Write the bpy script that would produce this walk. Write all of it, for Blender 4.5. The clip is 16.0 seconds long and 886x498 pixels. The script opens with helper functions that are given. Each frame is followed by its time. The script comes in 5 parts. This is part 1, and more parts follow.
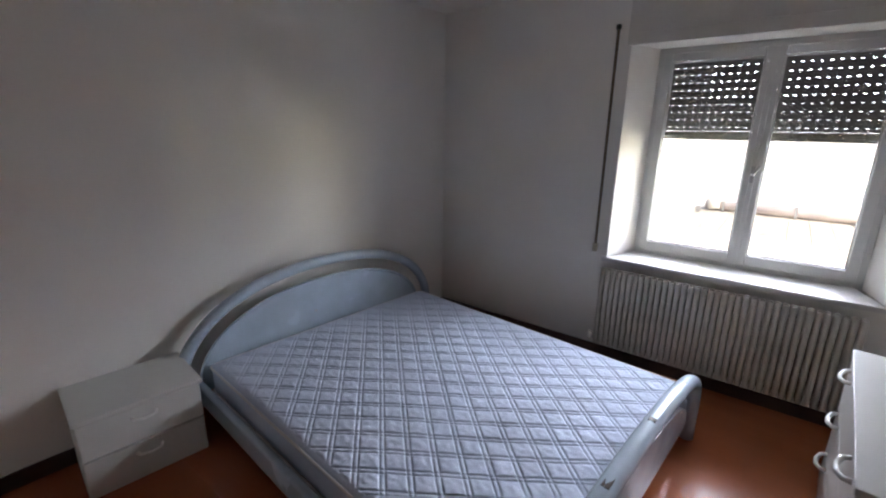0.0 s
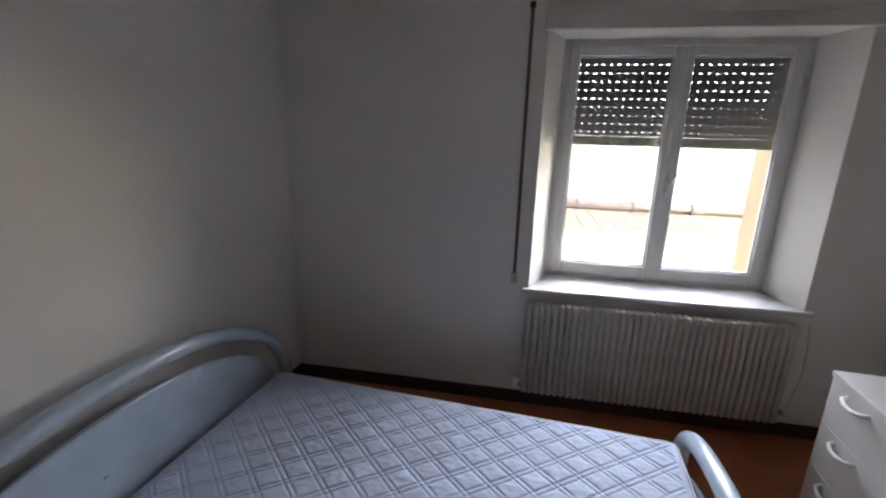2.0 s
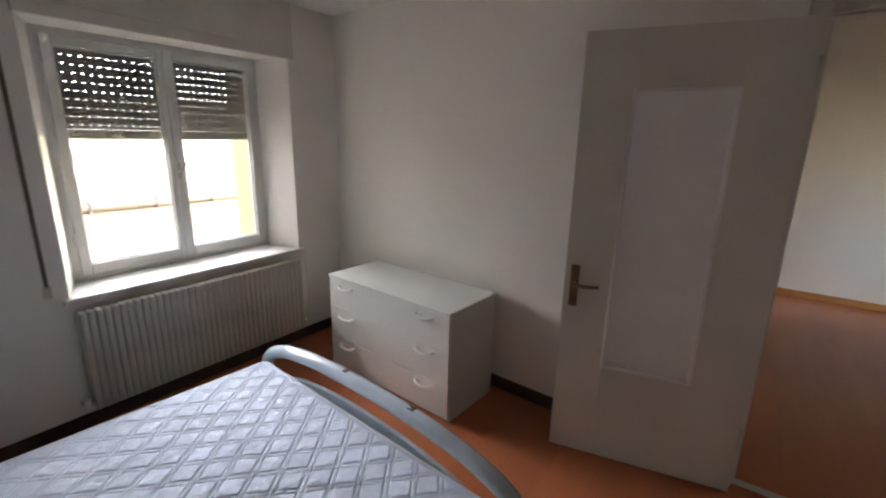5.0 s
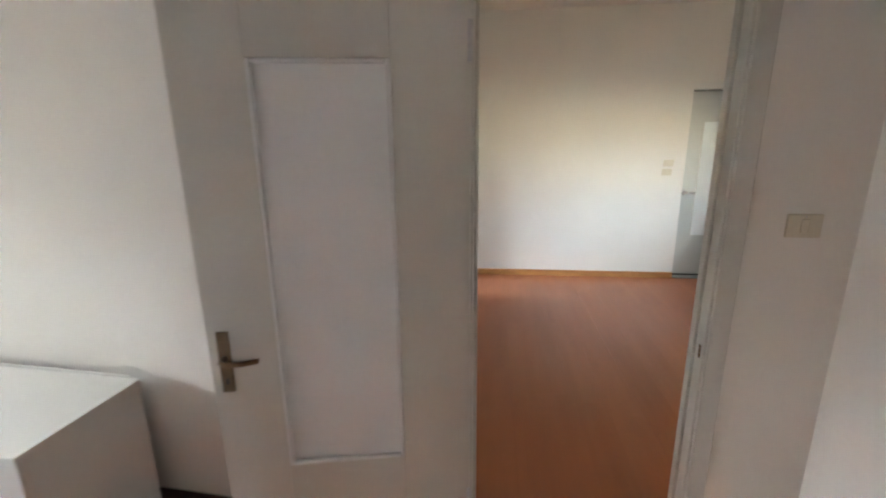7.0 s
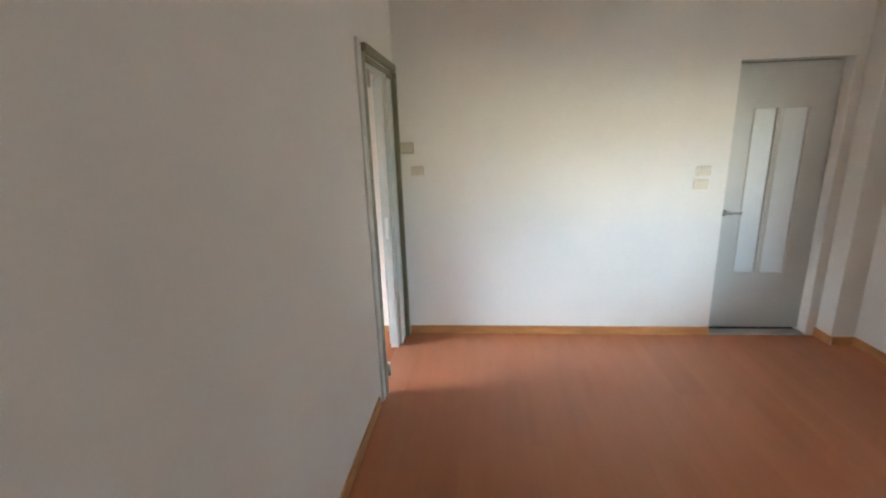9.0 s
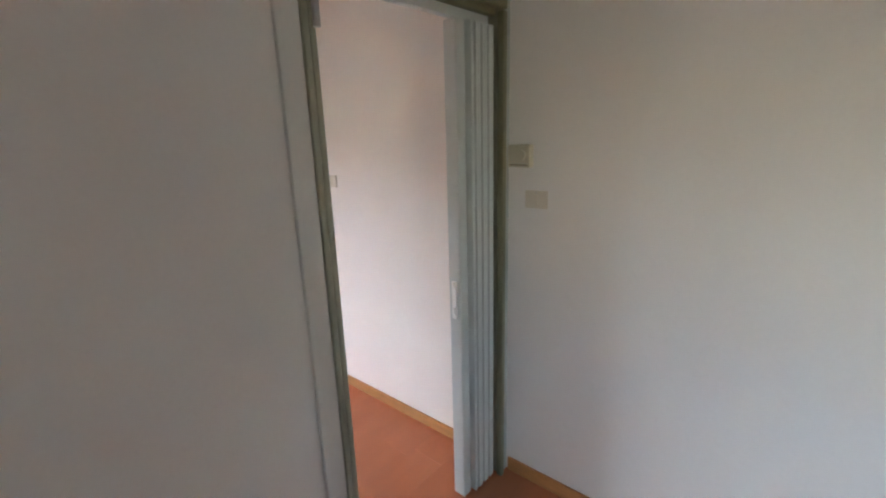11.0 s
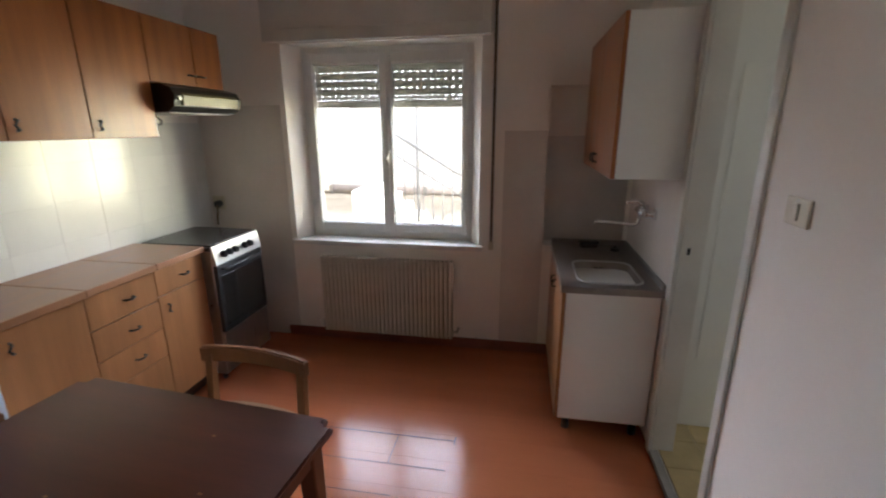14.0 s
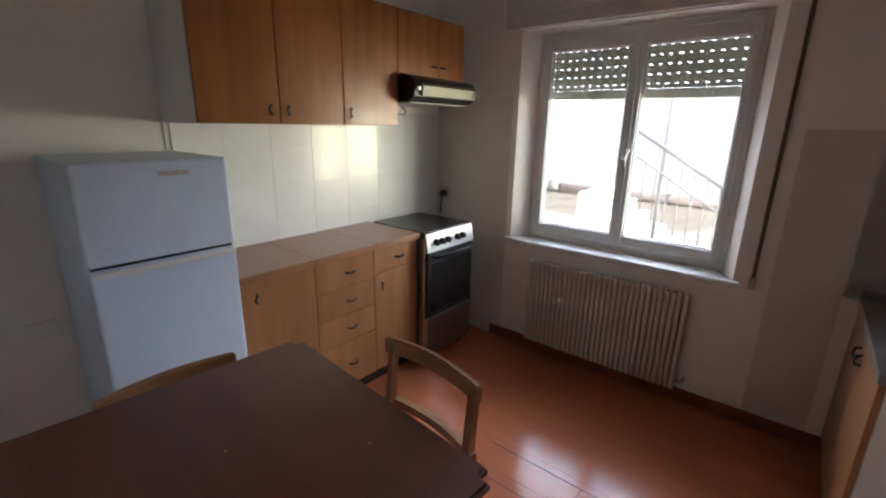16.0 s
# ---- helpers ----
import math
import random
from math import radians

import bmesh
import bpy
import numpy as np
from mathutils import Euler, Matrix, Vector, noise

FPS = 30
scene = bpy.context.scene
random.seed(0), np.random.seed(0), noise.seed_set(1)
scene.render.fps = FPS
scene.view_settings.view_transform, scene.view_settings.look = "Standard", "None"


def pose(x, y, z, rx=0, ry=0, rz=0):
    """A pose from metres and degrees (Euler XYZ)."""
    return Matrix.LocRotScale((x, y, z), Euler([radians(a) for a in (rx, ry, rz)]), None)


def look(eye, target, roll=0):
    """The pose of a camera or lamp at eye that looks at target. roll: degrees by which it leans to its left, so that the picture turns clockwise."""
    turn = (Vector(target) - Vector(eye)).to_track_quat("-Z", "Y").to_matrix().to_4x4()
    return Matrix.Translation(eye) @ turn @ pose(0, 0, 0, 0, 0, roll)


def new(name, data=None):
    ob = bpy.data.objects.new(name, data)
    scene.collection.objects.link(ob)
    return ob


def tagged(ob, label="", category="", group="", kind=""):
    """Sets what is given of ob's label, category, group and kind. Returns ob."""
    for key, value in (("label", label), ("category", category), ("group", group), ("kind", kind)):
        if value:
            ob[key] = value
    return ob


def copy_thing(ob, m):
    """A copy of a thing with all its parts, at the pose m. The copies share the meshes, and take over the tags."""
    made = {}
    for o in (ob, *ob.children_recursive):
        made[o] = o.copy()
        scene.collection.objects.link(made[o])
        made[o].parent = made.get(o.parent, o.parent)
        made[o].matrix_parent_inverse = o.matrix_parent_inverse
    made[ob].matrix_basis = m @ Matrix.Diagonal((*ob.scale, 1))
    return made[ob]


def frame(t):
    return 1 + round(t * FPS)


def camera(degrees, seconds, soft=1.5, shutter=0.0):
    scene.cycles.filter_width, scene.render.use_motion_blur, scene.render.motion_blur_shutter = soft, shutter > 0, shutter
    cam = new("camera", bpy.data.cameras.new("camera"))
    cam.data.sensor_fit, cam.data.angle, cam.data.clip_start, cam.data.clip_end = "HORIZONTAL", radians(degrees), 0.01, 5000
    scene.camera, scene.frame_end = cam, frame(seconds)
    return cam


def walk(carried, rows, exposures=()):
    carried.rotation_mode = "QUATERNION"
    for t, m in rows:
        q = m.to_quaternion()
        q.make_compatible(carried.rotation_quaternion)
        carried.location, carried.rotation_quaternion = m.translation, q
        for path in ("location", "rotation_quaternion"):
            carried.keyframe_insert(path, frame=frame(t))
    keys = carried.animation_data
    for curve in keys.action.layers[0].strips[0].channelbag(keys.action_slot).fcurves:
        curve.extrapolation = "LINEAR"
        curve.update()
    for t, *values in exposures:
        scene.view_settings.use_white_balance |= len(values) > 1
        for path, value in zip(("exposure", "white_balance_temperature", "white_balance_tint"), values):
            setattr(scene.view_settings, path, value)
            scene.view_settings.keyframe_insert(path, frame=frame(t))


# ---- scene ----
cam = camera(90.26, 16.0, soft=2.1, shutter=0.3)
PATH = [
    (0.0, pose(-0.000, 0.000, 1.593, 74.56, -0.79, 37.97)),
    (0.5, pose(-0.235, 0.168, 1.595, 74.79, -0.83, 34.31)),
    (1.0, pose(-0.477, 0.334, 1.588, 74.57, -0.97, 28.35)),
    (1.5, pose(-0.730, 0.496, 1.582, 74.84, -1.38, 20.17)),
    (2.0, pose(-0.967, 0.587, 1.599, 74.96, -1.44, 10.54)),
    (2.5, pose(-1.150, 0.556, 1.589, 74.54, -1.41, 1.35)),
    (3.0, pose(-1.296, 0.414, 1.593, 74.93, -1.29, -9.15)),
    (5.5, pose(-1.541, 0.185, 1.601, 75.56, -0.85, -62.92)),
    (6.0, pose(-1.310, 0.116, 1.622, 75.54, -0.08, -69.42)),
    (6.2, pose(-1.215, 0.087, 1.612, 75.60, 0.28, -71.91)),
    (6.5, pose(-1.031, 0.058, 1.602, 75.45, 0.48, -75.20)),
    (7.0, pose(-0.688, 0.039, 1.596, 75.67, 0.68, -83.65)),
    (7.5, pose(-0.330, -0.005, 1.590, 75.85, 1.30, -89.44)),
    (8.0, pose(0.062, -0.054, 1.609, 75.34, 1.79, -89.69)),
    (8.1, pose(0.146, -0.066, 1.624, 75.57, 2.32, -89.81)),
    (8.2, pose(0.232, -0.064, 1.638, 75.46, 2.42, -90.14)),
    (9.2, pose(1.150, -0.300, 1.600, 75.60, 1.70, -83.00)),
    (10.3, pose(2.094, -0.549, 1.592, 76.07, 1.40, -67.35)),
    (10.5, pose(2.294, -0.592, 1.609, 75.83, 1.83, -62.09)),
    (11.0, pose(2.770, -0.601, 1.614, 75.37, 1.62, -49.67)),
    (11.5, pose(3.123, -0.430, 1.610, 74.76, 2.10, -37.43)),
    (12.0, pose(3.398, -0.216, 1.583, 74.93, 0.82, -26.66)),
    (12.5, pose(3.562, -0.013, 1.586, 74.81, 0.50, -17.60)),
    (13.0, pose(3.619, 0.163, 1.608, 74.41, 0.42, -9.49)),
    (13.5, pose(3.635, 0.300, 1.595, 74.36, 0.01, -1.38)),
    (14.0, pose(3.670, 0.406, 1.568, 74.52, 0.21, 9.96)),
    (14.5, pose(3.677, 0.489, 1.537, 74.38, -0.22, 18.34)),
    (15.0, pose(3.610, 0.556, 1.528, 74.37, -0.65, 25.20)),
    (15.5, pose(3.581, 0.618, 1.522, 74.29, -0.84, 32.72)),
    (16.0, pose(3.600, 0.699, 1.538, 74.09, -1.06, 39.45)),
]

walk(cam, PATH, exposures=((0.0, 0.8, 6100, 16), (1.5, 0.65, 6100, 17), (2.5, 0.35, 6300, 17), (3.0, 0.4, 6400, 17), (5.5, 1.15, 6900, 14), (6.5, 1.9, 6800, 11), (7.5, 2.2, 6300, 8), (8.2, 2.4, 6200, 7), (10.3, 1.5, 5900, 12), (11.5, 1.45, 6000, 11), (12.5, 1.4, 6250, 12), (13.0, 0.65, 6300, 12), (14.0, 0.25, 5950, 12), (15.0, 0.25, 5800, 13), (16.0, 0.05, 5750, 13)))

# ---- daylight ----
world = bpy.data.worlds.new("daylight")
scene.world = world
world.use_nodes = True
sky = world.node_tree.nodes.new("ShaderNodeTexSky")
sky.sky_type, sky.sun_disc = "NISHITA", False
SUN_EL, SUN_AZ = radians(52), radians(128)     # azimuth from +Y towards +X
sky.sun_elevation, sky.sun_rotation = SUN_EL, SUN_AZ
world.node_tree.links.new(sky.outputs[0], world.node_tree.nodes["Background"].inputs[0])
world.node_tree.nodes["Background"].inputs[1].default_value = 0.15
sun_data = bpy.data.lights.new("sun", "SUN")
sun_data.energy, sun_data.angle, sun_data.color = 5.0, radians(0.5), (1.0, 0.95, 0.87)
sun = new("sun", sun_data)
way = Vector((math.sin(SUN_AZ) * math.cos(SUN_EL), math.cos(SUN_AZ) * math.cos(SUN_EL), math.sin(SUN_EL)))
sun.matrix_world = look(way * 30, (0, 0, 0))


def stand_in_lamp(name, x, y, z, w, h, rz, watts, colour, down=0):
    """An area lamp added out of view to stand in for daylight."""
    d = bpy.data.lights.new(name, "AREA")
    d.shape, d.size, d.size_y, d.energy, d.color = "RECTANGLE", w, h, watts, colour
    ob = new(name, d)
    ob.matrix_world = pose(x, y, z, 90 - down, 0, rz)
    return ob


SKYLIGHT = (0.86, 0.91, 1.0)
WARM_BOUNCE = (1.0, 0.92, 0.56)
# unseen area lamps added outdoors, standing in for a brighter sky
stand_in_lamp("sky_lamp_north_east", 11.8, 10.2, 3.3, 7.5, 2.2, 118, 520, SKYLIGHT, 8)
# lamp added near the ground, imitating warm light bounced up from it
stand_in_lamp("bounce_lamp_north_east", 8.6, 8.3, 0.95, 5.2, 1.8, 118, 820, WARM_BOUNCE, 0)
stand_in_lamp("sky_lamp_bedroom", -1.6, 6.4, 2.53, 5.6, 2.1, 180, 95, SKYLIGHT, 22)
stand_in_lamp("sky_lamp_kitchen", 2.3, 6.9, 3.20, 6.8, 2.8, 180, 1150, SKYLIGHT, 30)
# unseen area lamps added on the hall's side of the house
stand_in_lamp("sky_lamp_south_west", -6.2, -9.2, 3.9, 8.5, 4.6, -53, 1060, (0.70, 0.86, 1.0), 14)
# yellow lamp added low outside, imitating bounce from sunlit ground
stand_in_lamp("bounce_lamp_south_west", -6.2, -9.2, 0.7, 8.5, 1.5, -53, 370, (1.0, 0.90, 0.60), 0)
# lamp added in the unseen side-room opening to brighten that room
stand_in_lamp("side_room_fill_lamp", 6.2, 1.75, 1.70, 0.8, 1.0, 90, 1.0, SKYLIGHT, 15)


# ---- materials ----
def mat(name, base, rough=0.6, metal=0.0, var=0.10, scale=3.0, grain=0.05, gscale=60.0, bump=0.15, stretch=(1, 1, 1),
        coat=0.0, spec=0.5, rand=0.0, dark=None, even=False):
    """A surface with variation at two scales: broad cloudy tone and fine grain with relief."""
    m = bpy.data.materials.new(name)
    m.use_nodes = True
    nt = m.node_tree
    n, l = nt.nodes, nt.links
    b = n["Principled BSDF"]
    b.inputs["Roughness"].default_value, b.inputs["Metallic"].default_value = rough, metal
    b.inputs["Coat Weight"].default_value, b.inputs["Specular IOR Level"].default_value = coat, spec
    co = n.new("ShaderNodeTexCoord")
    mp = n.new("ShaderNodeMapping")
    mp.inputs["Scale"].default_value = stretch
    l.new(co.outputs["Object"], mp.inputs[0])
    info = n.new("ShaderNodeObjectInfo")
    shift = n.new("ShaderNodeVectorMath")
    shift.operation = "ADD"
    l.new(mp.outputs[0], shift.inputs[0])
    mul = n.new("ShaderNodeMath")
    mul.operation = "MULTIPLY"
    mul.inputs[1].default_value = 37.0 if rand else 0.0
    l.new(info.outputs["Random"], mul.inputs[0])
    l.new(mul.outputs[0], shift.inputs[1])
    big, fine = n.new("ShaderNodeTexNoise"), n.new("ShaderNodeTexNoise")
    for t, s, d in ((big, scale, 4), (fine, gscale, 3)):
        t.inputs["Scale"].default_value, t.inputs["Detail"].default_value = s, d
        l.new(shift.outputs[0], t.inputs["Vector"])
    ramp = n.new("ShaderNodeMix")
    ramp.data_type = "RGBA"
    lo = dark or tuple(c * (1 - 2.2 * var) for c in base)
    hi = tuple(min(1, c * (1 + var)) for c in base)
    ramp.inputs["A"].default_value, ramp.inputs["B"].default_value = (*lo, 1), (*hi, 1)
    rr = n.new("ShaderNodeMapRange")
    rr.inputs["From Min"].default_value, rr.inputs["From Max"].default_value = 0.25, 0.75
    l.new(big.outputs["Fac"], rr.inputs["Value"])
    l.new(rr.outputs[0], ramp.inputs["Factor"])
    hsv = n.new("ShaderNodeHueSaturation")
    l.new(ramp.outputs["Result"], hsv.inputs["Color"])
    val = n.new("ShaderNodeMath")
    val.operation = "MULTIPLY_ADD"
    val.inputs[1].default_value, val.inputs[2].default_value = grain * 4, 1 - grain * 2
    l.new(fine.outputs["Fac"], val.inputs[0])
    if rand:
        v2 = n.new("ShaderNodeMath")
        v2.operation = "MULTIPLY_ADD"
        v2.inputs[1].default_value, v2.inputs[2].default_value = rand, 1 - rand / 2
        l.new(info.outputs["Random"], v2.inputs[0])
        v3 = n.new("ShaderNodeMath")
        v3.operation = "MULTIPLY"
        l.new(val.outputs[0], v3.inputs[0])
        l.new(v2.outputs[0], v3.inputs[1])
        val = v3
    l.new(val.outputs[0], hsv.inputs["Value"])
    l.new(hsv.outputs[0], b.inputs["Base Color"])
    rv = n.new("ShaderNodeMath")
    rv.operation = "MULTIPLY_ADD"
    rv.inputs[1].default_value, rv.inputs[2].default_value = (0.0, rough) if even else (0.25, rough - 0.125)
    l.new(big.outputs["Fac"], rv.inputs[0])
    l.new(rv.outputs[0], b.inputs["Roughness"])
    if bump:
        bp = n.new("ShaderNodeBump")
        bp.inputs["Strength"].default_value, bp.inputs["Distance"].default_value = bump, 0.003
        l.new(fine.outputs["Fac"], bp.inputs["Height"])
        l.new(bp.outputs[0], b.inputs["Normal"])
    return m


WHITE_WALL = mat("white_wall_paint", (0.80, 0.77, 0.71), 0.75, var=0.025, scale=1.6, grain=0.012, gscale=90, bump=0.12)
KITCHEN_WALL = mat("kitchen_wall_paint", (0.86, 0.81, 0.74), 0.72, var=0.025, scale=1.6, grain=0.012, gscale=90, bump=0.12)
OLD_TILE = mat("faded_wall_tile", (0.65, 0.59, 0.53), 0.45, var=0.05, scale=3, grain=0.02, gscale=40, bump=0.05)
CEIL = mat("ceiling_paint", (0.82, 0.80, 0.76), 0.85, var=0.02, grain=0.01, bump=0.1)
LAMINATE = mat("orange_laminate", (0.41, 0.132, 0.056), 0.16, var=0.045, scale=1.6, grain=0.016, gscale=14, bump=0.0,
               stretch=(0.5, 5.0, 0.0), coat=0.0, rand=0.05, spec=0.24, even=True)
# LAMINATE copy with raised colour, making up for missing light in the hall
HALL_LAMINATE = mat("orange_laminate_brightened", (0.48, 0.185, 0.090), 0.18, var=0.045, scale=1.6, grain=0.016, gscale=14, bump=0.0,
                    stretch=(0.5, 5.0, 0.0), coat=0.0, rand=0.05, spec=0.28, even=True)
DARK_BASE = mat("dark_brown_wood", (0.055, 0.024, 0.014), 0.45, var=0.2, scale=6, grain=0.06, stretch=(1, 1, 4))
LIGHT_BASE = mat("honey_wood_trim", (0.55, 0.255, 0.085), 0.45, var=0.15, scale=5, grain=0.05, stretch=(1, 1, 5))
RED_BASE = mat("red_brown_trim", (0.22, 0.062, 0.028), 0.45, var=0.15, scale=5, grain=0.05)
DOOR_PAINT = mat("grey_cream_door_paint", (0.62, 0.60, 0.53), 0.42, var=0.05, scale=2, grain=0.015, gscale=70, bump=0.06)
FRAME_PAINT = mat("cream_frame_paint", (0.62, 0.60, 0.54), 0.40, var=0.06, scale=3, grain=0.02, gscale=60, bump=0.06)
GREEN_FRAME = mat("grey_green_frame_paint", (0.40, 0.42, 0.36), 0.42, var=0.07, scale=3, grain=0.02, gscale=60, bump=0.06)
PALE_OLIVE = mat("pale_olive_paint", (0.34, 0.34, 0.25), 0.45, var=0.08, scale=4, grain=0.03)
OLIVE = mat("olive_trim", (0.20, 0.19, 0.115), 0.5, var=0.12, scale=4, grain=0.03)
WINDOW_PAINT = mat("white_window_paint", (0.74, 0.74, 0.71), 0.38, var=0.05, scale=4, grain=0.015, gscale=70, bump=0.05)
MARBLE = mat("pale_marble_sill", (0.70, 0.68, 0.65), 0.35, var=0.12, scale=6, grain=0.03, gscale=30, bump=0.03)
SHUTTER = mat("grey_shutter_plastic", (0.46, 0.45, 0.42), 0.5, var=0.08, scale=5, grain=0.02, bump=0.04)
PALE_SHUTTER = mat("thin_pale_shutter_plastic", (0.55, 0.53, 0.47), 0.5, var=0.06, scale=5, grain=0.02, bump=0.04)
_n, _l = PALE_SHUTTER.node_tree.nodes, PALE_SHUTTER.node_tree.links
_thin, _join = _n.new("ShaderNodeBsdfTranslucent"), _n.new("ShaderNodeMixShader")
_thin.inputs["Color"].default_value = (0.80, 0.76, 0.62, 1)
_join.inputs["Fac"].default_value = 0.14
_l.new(_n["Principled BSDF"].outputs[0], _join.inputs[1])
_l.new(_thin.outputs[0], _join.inputs[2])
_l.new(_join.outputs[0], _n["Material Output"].inputs["Surface"])
SHUTTER_BAR = mat("pale_shutter_bar", (0.45, 0.43, 0.36), 0.5, var=0.08, grain=0.02)
RADIATOR = mat("cream_radiator_enamel", (0.52, 0.48, 0.41), 0.35, var=0.08, scale=5, grain=0.02, bump=0.04)
STRAP = mat("grey_brown_strap", (0.14, 0.105, 0.07), 0.8, var=0.15, grain=0.08, gscale=200)
BED_PAINT = mat("pale_blue_white_lacquer", (0.50, 0.59, 0.66), 0.24, var=0.07, scale=5, grain=0.015, coat=0.4, bump=0.02)
# white fabric with the sky light's blue mixed into its colour
QUILT = mat("white_fabric_sky_tinted", (0.59, 0.65, 0.77), 0.85, var=0.05, scale=2.5, grain=0.05, gscale=260, bump=0.3)
PIPING = mat("pale_fabric_piping", (0.72, 0.72, 0.73), 0.8, var=0.05, grain=0.04, gscale=200)
WHITE_LAM = mat("white_laminate_board", (0.66, 0.65, 0.60), 0.38, var=0.03, scale=2, grain=0.012, gscale=50, bump=0.03)
WHITE_SIDE = mat("white_melamine_side", (0.80, 0.79, 0.75), 0.35, var=0.03, scale=2, grain=0.012, gscale=50, bump=0.03)
IVORY = mat("ivory_switch_plastic", (0.66, 0.60, 0.47), 0.35, var=0.04, grain=0.01, bump=0.0)
WHITE_PLASTIC = mat("white_plastic", (0.80, 0.79, 0.74), 0.35, var=0.03, grain=0.01, bump=0.0)
CREAM_PLASTIC = mat("yellowed_plastic", (0.55, 0.50, 0.36), 0.4, var=0.05, grain=0.02, bump=0.0)
BRASS = mat("aged_brass", (0.22, 0.15, 0.085), 0.38, metal=1.0, var=0.2, scale=20, grain=0.05, bump=0.05)
STEEL = mat("brushed_steel", (0.55, 0.55, 0.54), 0.33, metal=1.0, var=0.08, scale=8, grain=0.05, gscale=120, bump=0.05, stretch=(1, 14, 1))
SINK_STEEL = mat("dull_sink_steel", (0.31, 0.28, 0.25), 0.46, metal=0.85, var=0.10, scale=8, grain=0.05, gscale=120, bump=0.04)
CHROME = mat("chrome", (0.75, 0.75, 0.76), 0.12, metal=1.0, var=0.03, grain=0.0, bump=0.0)
BLACK = mat("black_plastic", (0.012, 0.012, 0.012), 0.35, var=0.1, grain=0.03, bump=0.04)
DARK_GLASS = mat("dark_oven_glass", (0.012, 0.011, 0.010), 0.10, var=0.05, grain=0.0, bump=0.0, spec=0.6)
CHERRY = mat("cherry_veneer", (0.35, 0.120, 0.027), 0.34, var=0.18, scale=2.0, grain=0.05, gscale=24, bump=0.03, stretch=(6, 6, 0.45), rand=0.10, coat=0.1)
BEECH = mat("light_cherry_veneer", (0.36, 0.165, 0.062), 0.36, var=0.14, scale=2.0, grain=0.05, gscale=24, bump=0.03, stretch=(6, 6, 0.45), rand=0.10, coat=0.1)
WORKTOP = mat("brown_laminate_worktop", (0.33, 0.155, 0.075), 0.34, var=0.12, scale=3, grain=0.05, gscale=26, bump=0.03, stretch=(6, 0.6, 1), coat=0.1)
TABLE_TOP = mat("dark_walnut_laminate", (0.115, 0.034, 0.018), 0.33, var=0.2, scale=1.6, grain=0.06, gscale=22, bump=0.03, stretch=(0.5, 6, 1), coat=0.1)
CHAIR_WOOD = mat("worn_chair_wood", (0.34, 0.165, 0.065), 0.42, var=0.18, scale=6, grain=0.06, gscale=40, bump=0.06, stretch=(1, 1, 0.5))
FRIDGE = mat("white_fridge_enamel", (0.66, 0.76, 0.85), 0.30, var=0.03, scale=2, grain=0.006, bump=0.0, even=True)
GLAZED = mat("glazed_white_tile", (0.78, 0.77, 0.72), 0.13, var=0.03, scale=4, grain=0.008, bump=0.0, rand=0.03, spec=0.42, even=True)
GROUT = mat("pale_grout", (0.80, 0.79, 0.74), 0.9, var=0.08, grain=0.04)
YELLOW_TILE = mat("straw_floor_tile", (0.55, 0.44, 0.22), 0.35, var=0.12, scale=6, grain=0.04, rand=0.08)
STEPSTONE = mat("grey_threshold", (0.42, 0.41, 0.38), 0.5, var=0.12, grain=0.05)
RUBBER = mat("black_rubber_and_painted_void", (0.008, 0.007, 0.006), 0.8, var=0.1)
TERRACE = mat("terrace_clay_tile", (0.50, 0.44, 0.35), 0.7, var=0.12, scale=4, grain=0.06, rand=0.1)
PLASTER = mat("sunlit_plaster", (0.74, 0.70, 0.62), 0.9, var=0.10, scale=0.8, grain=0.04, gscale=30, bump=0.3)
# PLASTER copy made whiter, so its colour imitates overexposed glare
WHITE_PLASTER = mat("whitened_plaster", (0.84, 0.82, 0.77), 0.9, var=0.06, scale=0.8, grain=0.03, gscale=30, bump=0.3)
CREAM_PLASTER = mat("cream_plaster", (0.55, 0.47, 0.30), 0.9, var=0.08, scale=0.8, grain=0.04, gscale=30, bump=0.3)
PIPE_RED = mat("faded_pale_pipe", (0.58, 0.50, 0.45), 0.6, var=0.12, scale=4, grain=0.05)
IRON = mat("grey_iron", (0.30, 0.29, 0.28), 0.5, metal=0.3, var=0.12, grain=0.05)
EARTH = mat("dry_ground", (0.30, 0.25, 0.18), 0.95, var=0.2, scale=0.3, grain=0.1, gscale=8, bump=0.3)
SCUFF = mat("dark_scuff", (0.06, 0.035, 0.025), 0.6, var=0.2, grain=0.05)

GLASS = bpy.data.materials.new("window_glass")
GLASS.use_nodes = True
_b = GLASS.node_tree.nodes["Principled BSDF"]
_b.inputs["Transmission Weight"].default_value, _b.inputs["Roughness"].default_value, _b.inputs["IOR"].default_value = 1.0, 0.0, 1.45


# ---- mesh helpers ----
def box(bm, x0, x1, y0, y1, z0, z1, bev=0.0, seg=2, m=None):
    r = bmesh.ops.create_cube(bm, size=1)
    vs = r["verts"]
    for v in vs:
        v.co = Vector(((x0 + x1) / 2 + v.co.x * (x1 - x0), (y0 + y1) / 2 + v.co.y * (y1 - y0), (z0 + z1) / 2 + v.co.z * (z1 - z0)))
    if bev:
        es = list({e for v in vs for e in v.link_edges})
        r = bmesh.ops.bevel(bm, geom=es, offset=bev, segments=seg, affect="EDGES", profile=0.5)
        vs = list({v for f in r["faces"] for v in f.verts} | {v for v in vs if v.is_valid})
    if m:
        bmesh.ops.transform(bm, matrix=m, verts=[v for v in vs if v.is_valid])
    return bm


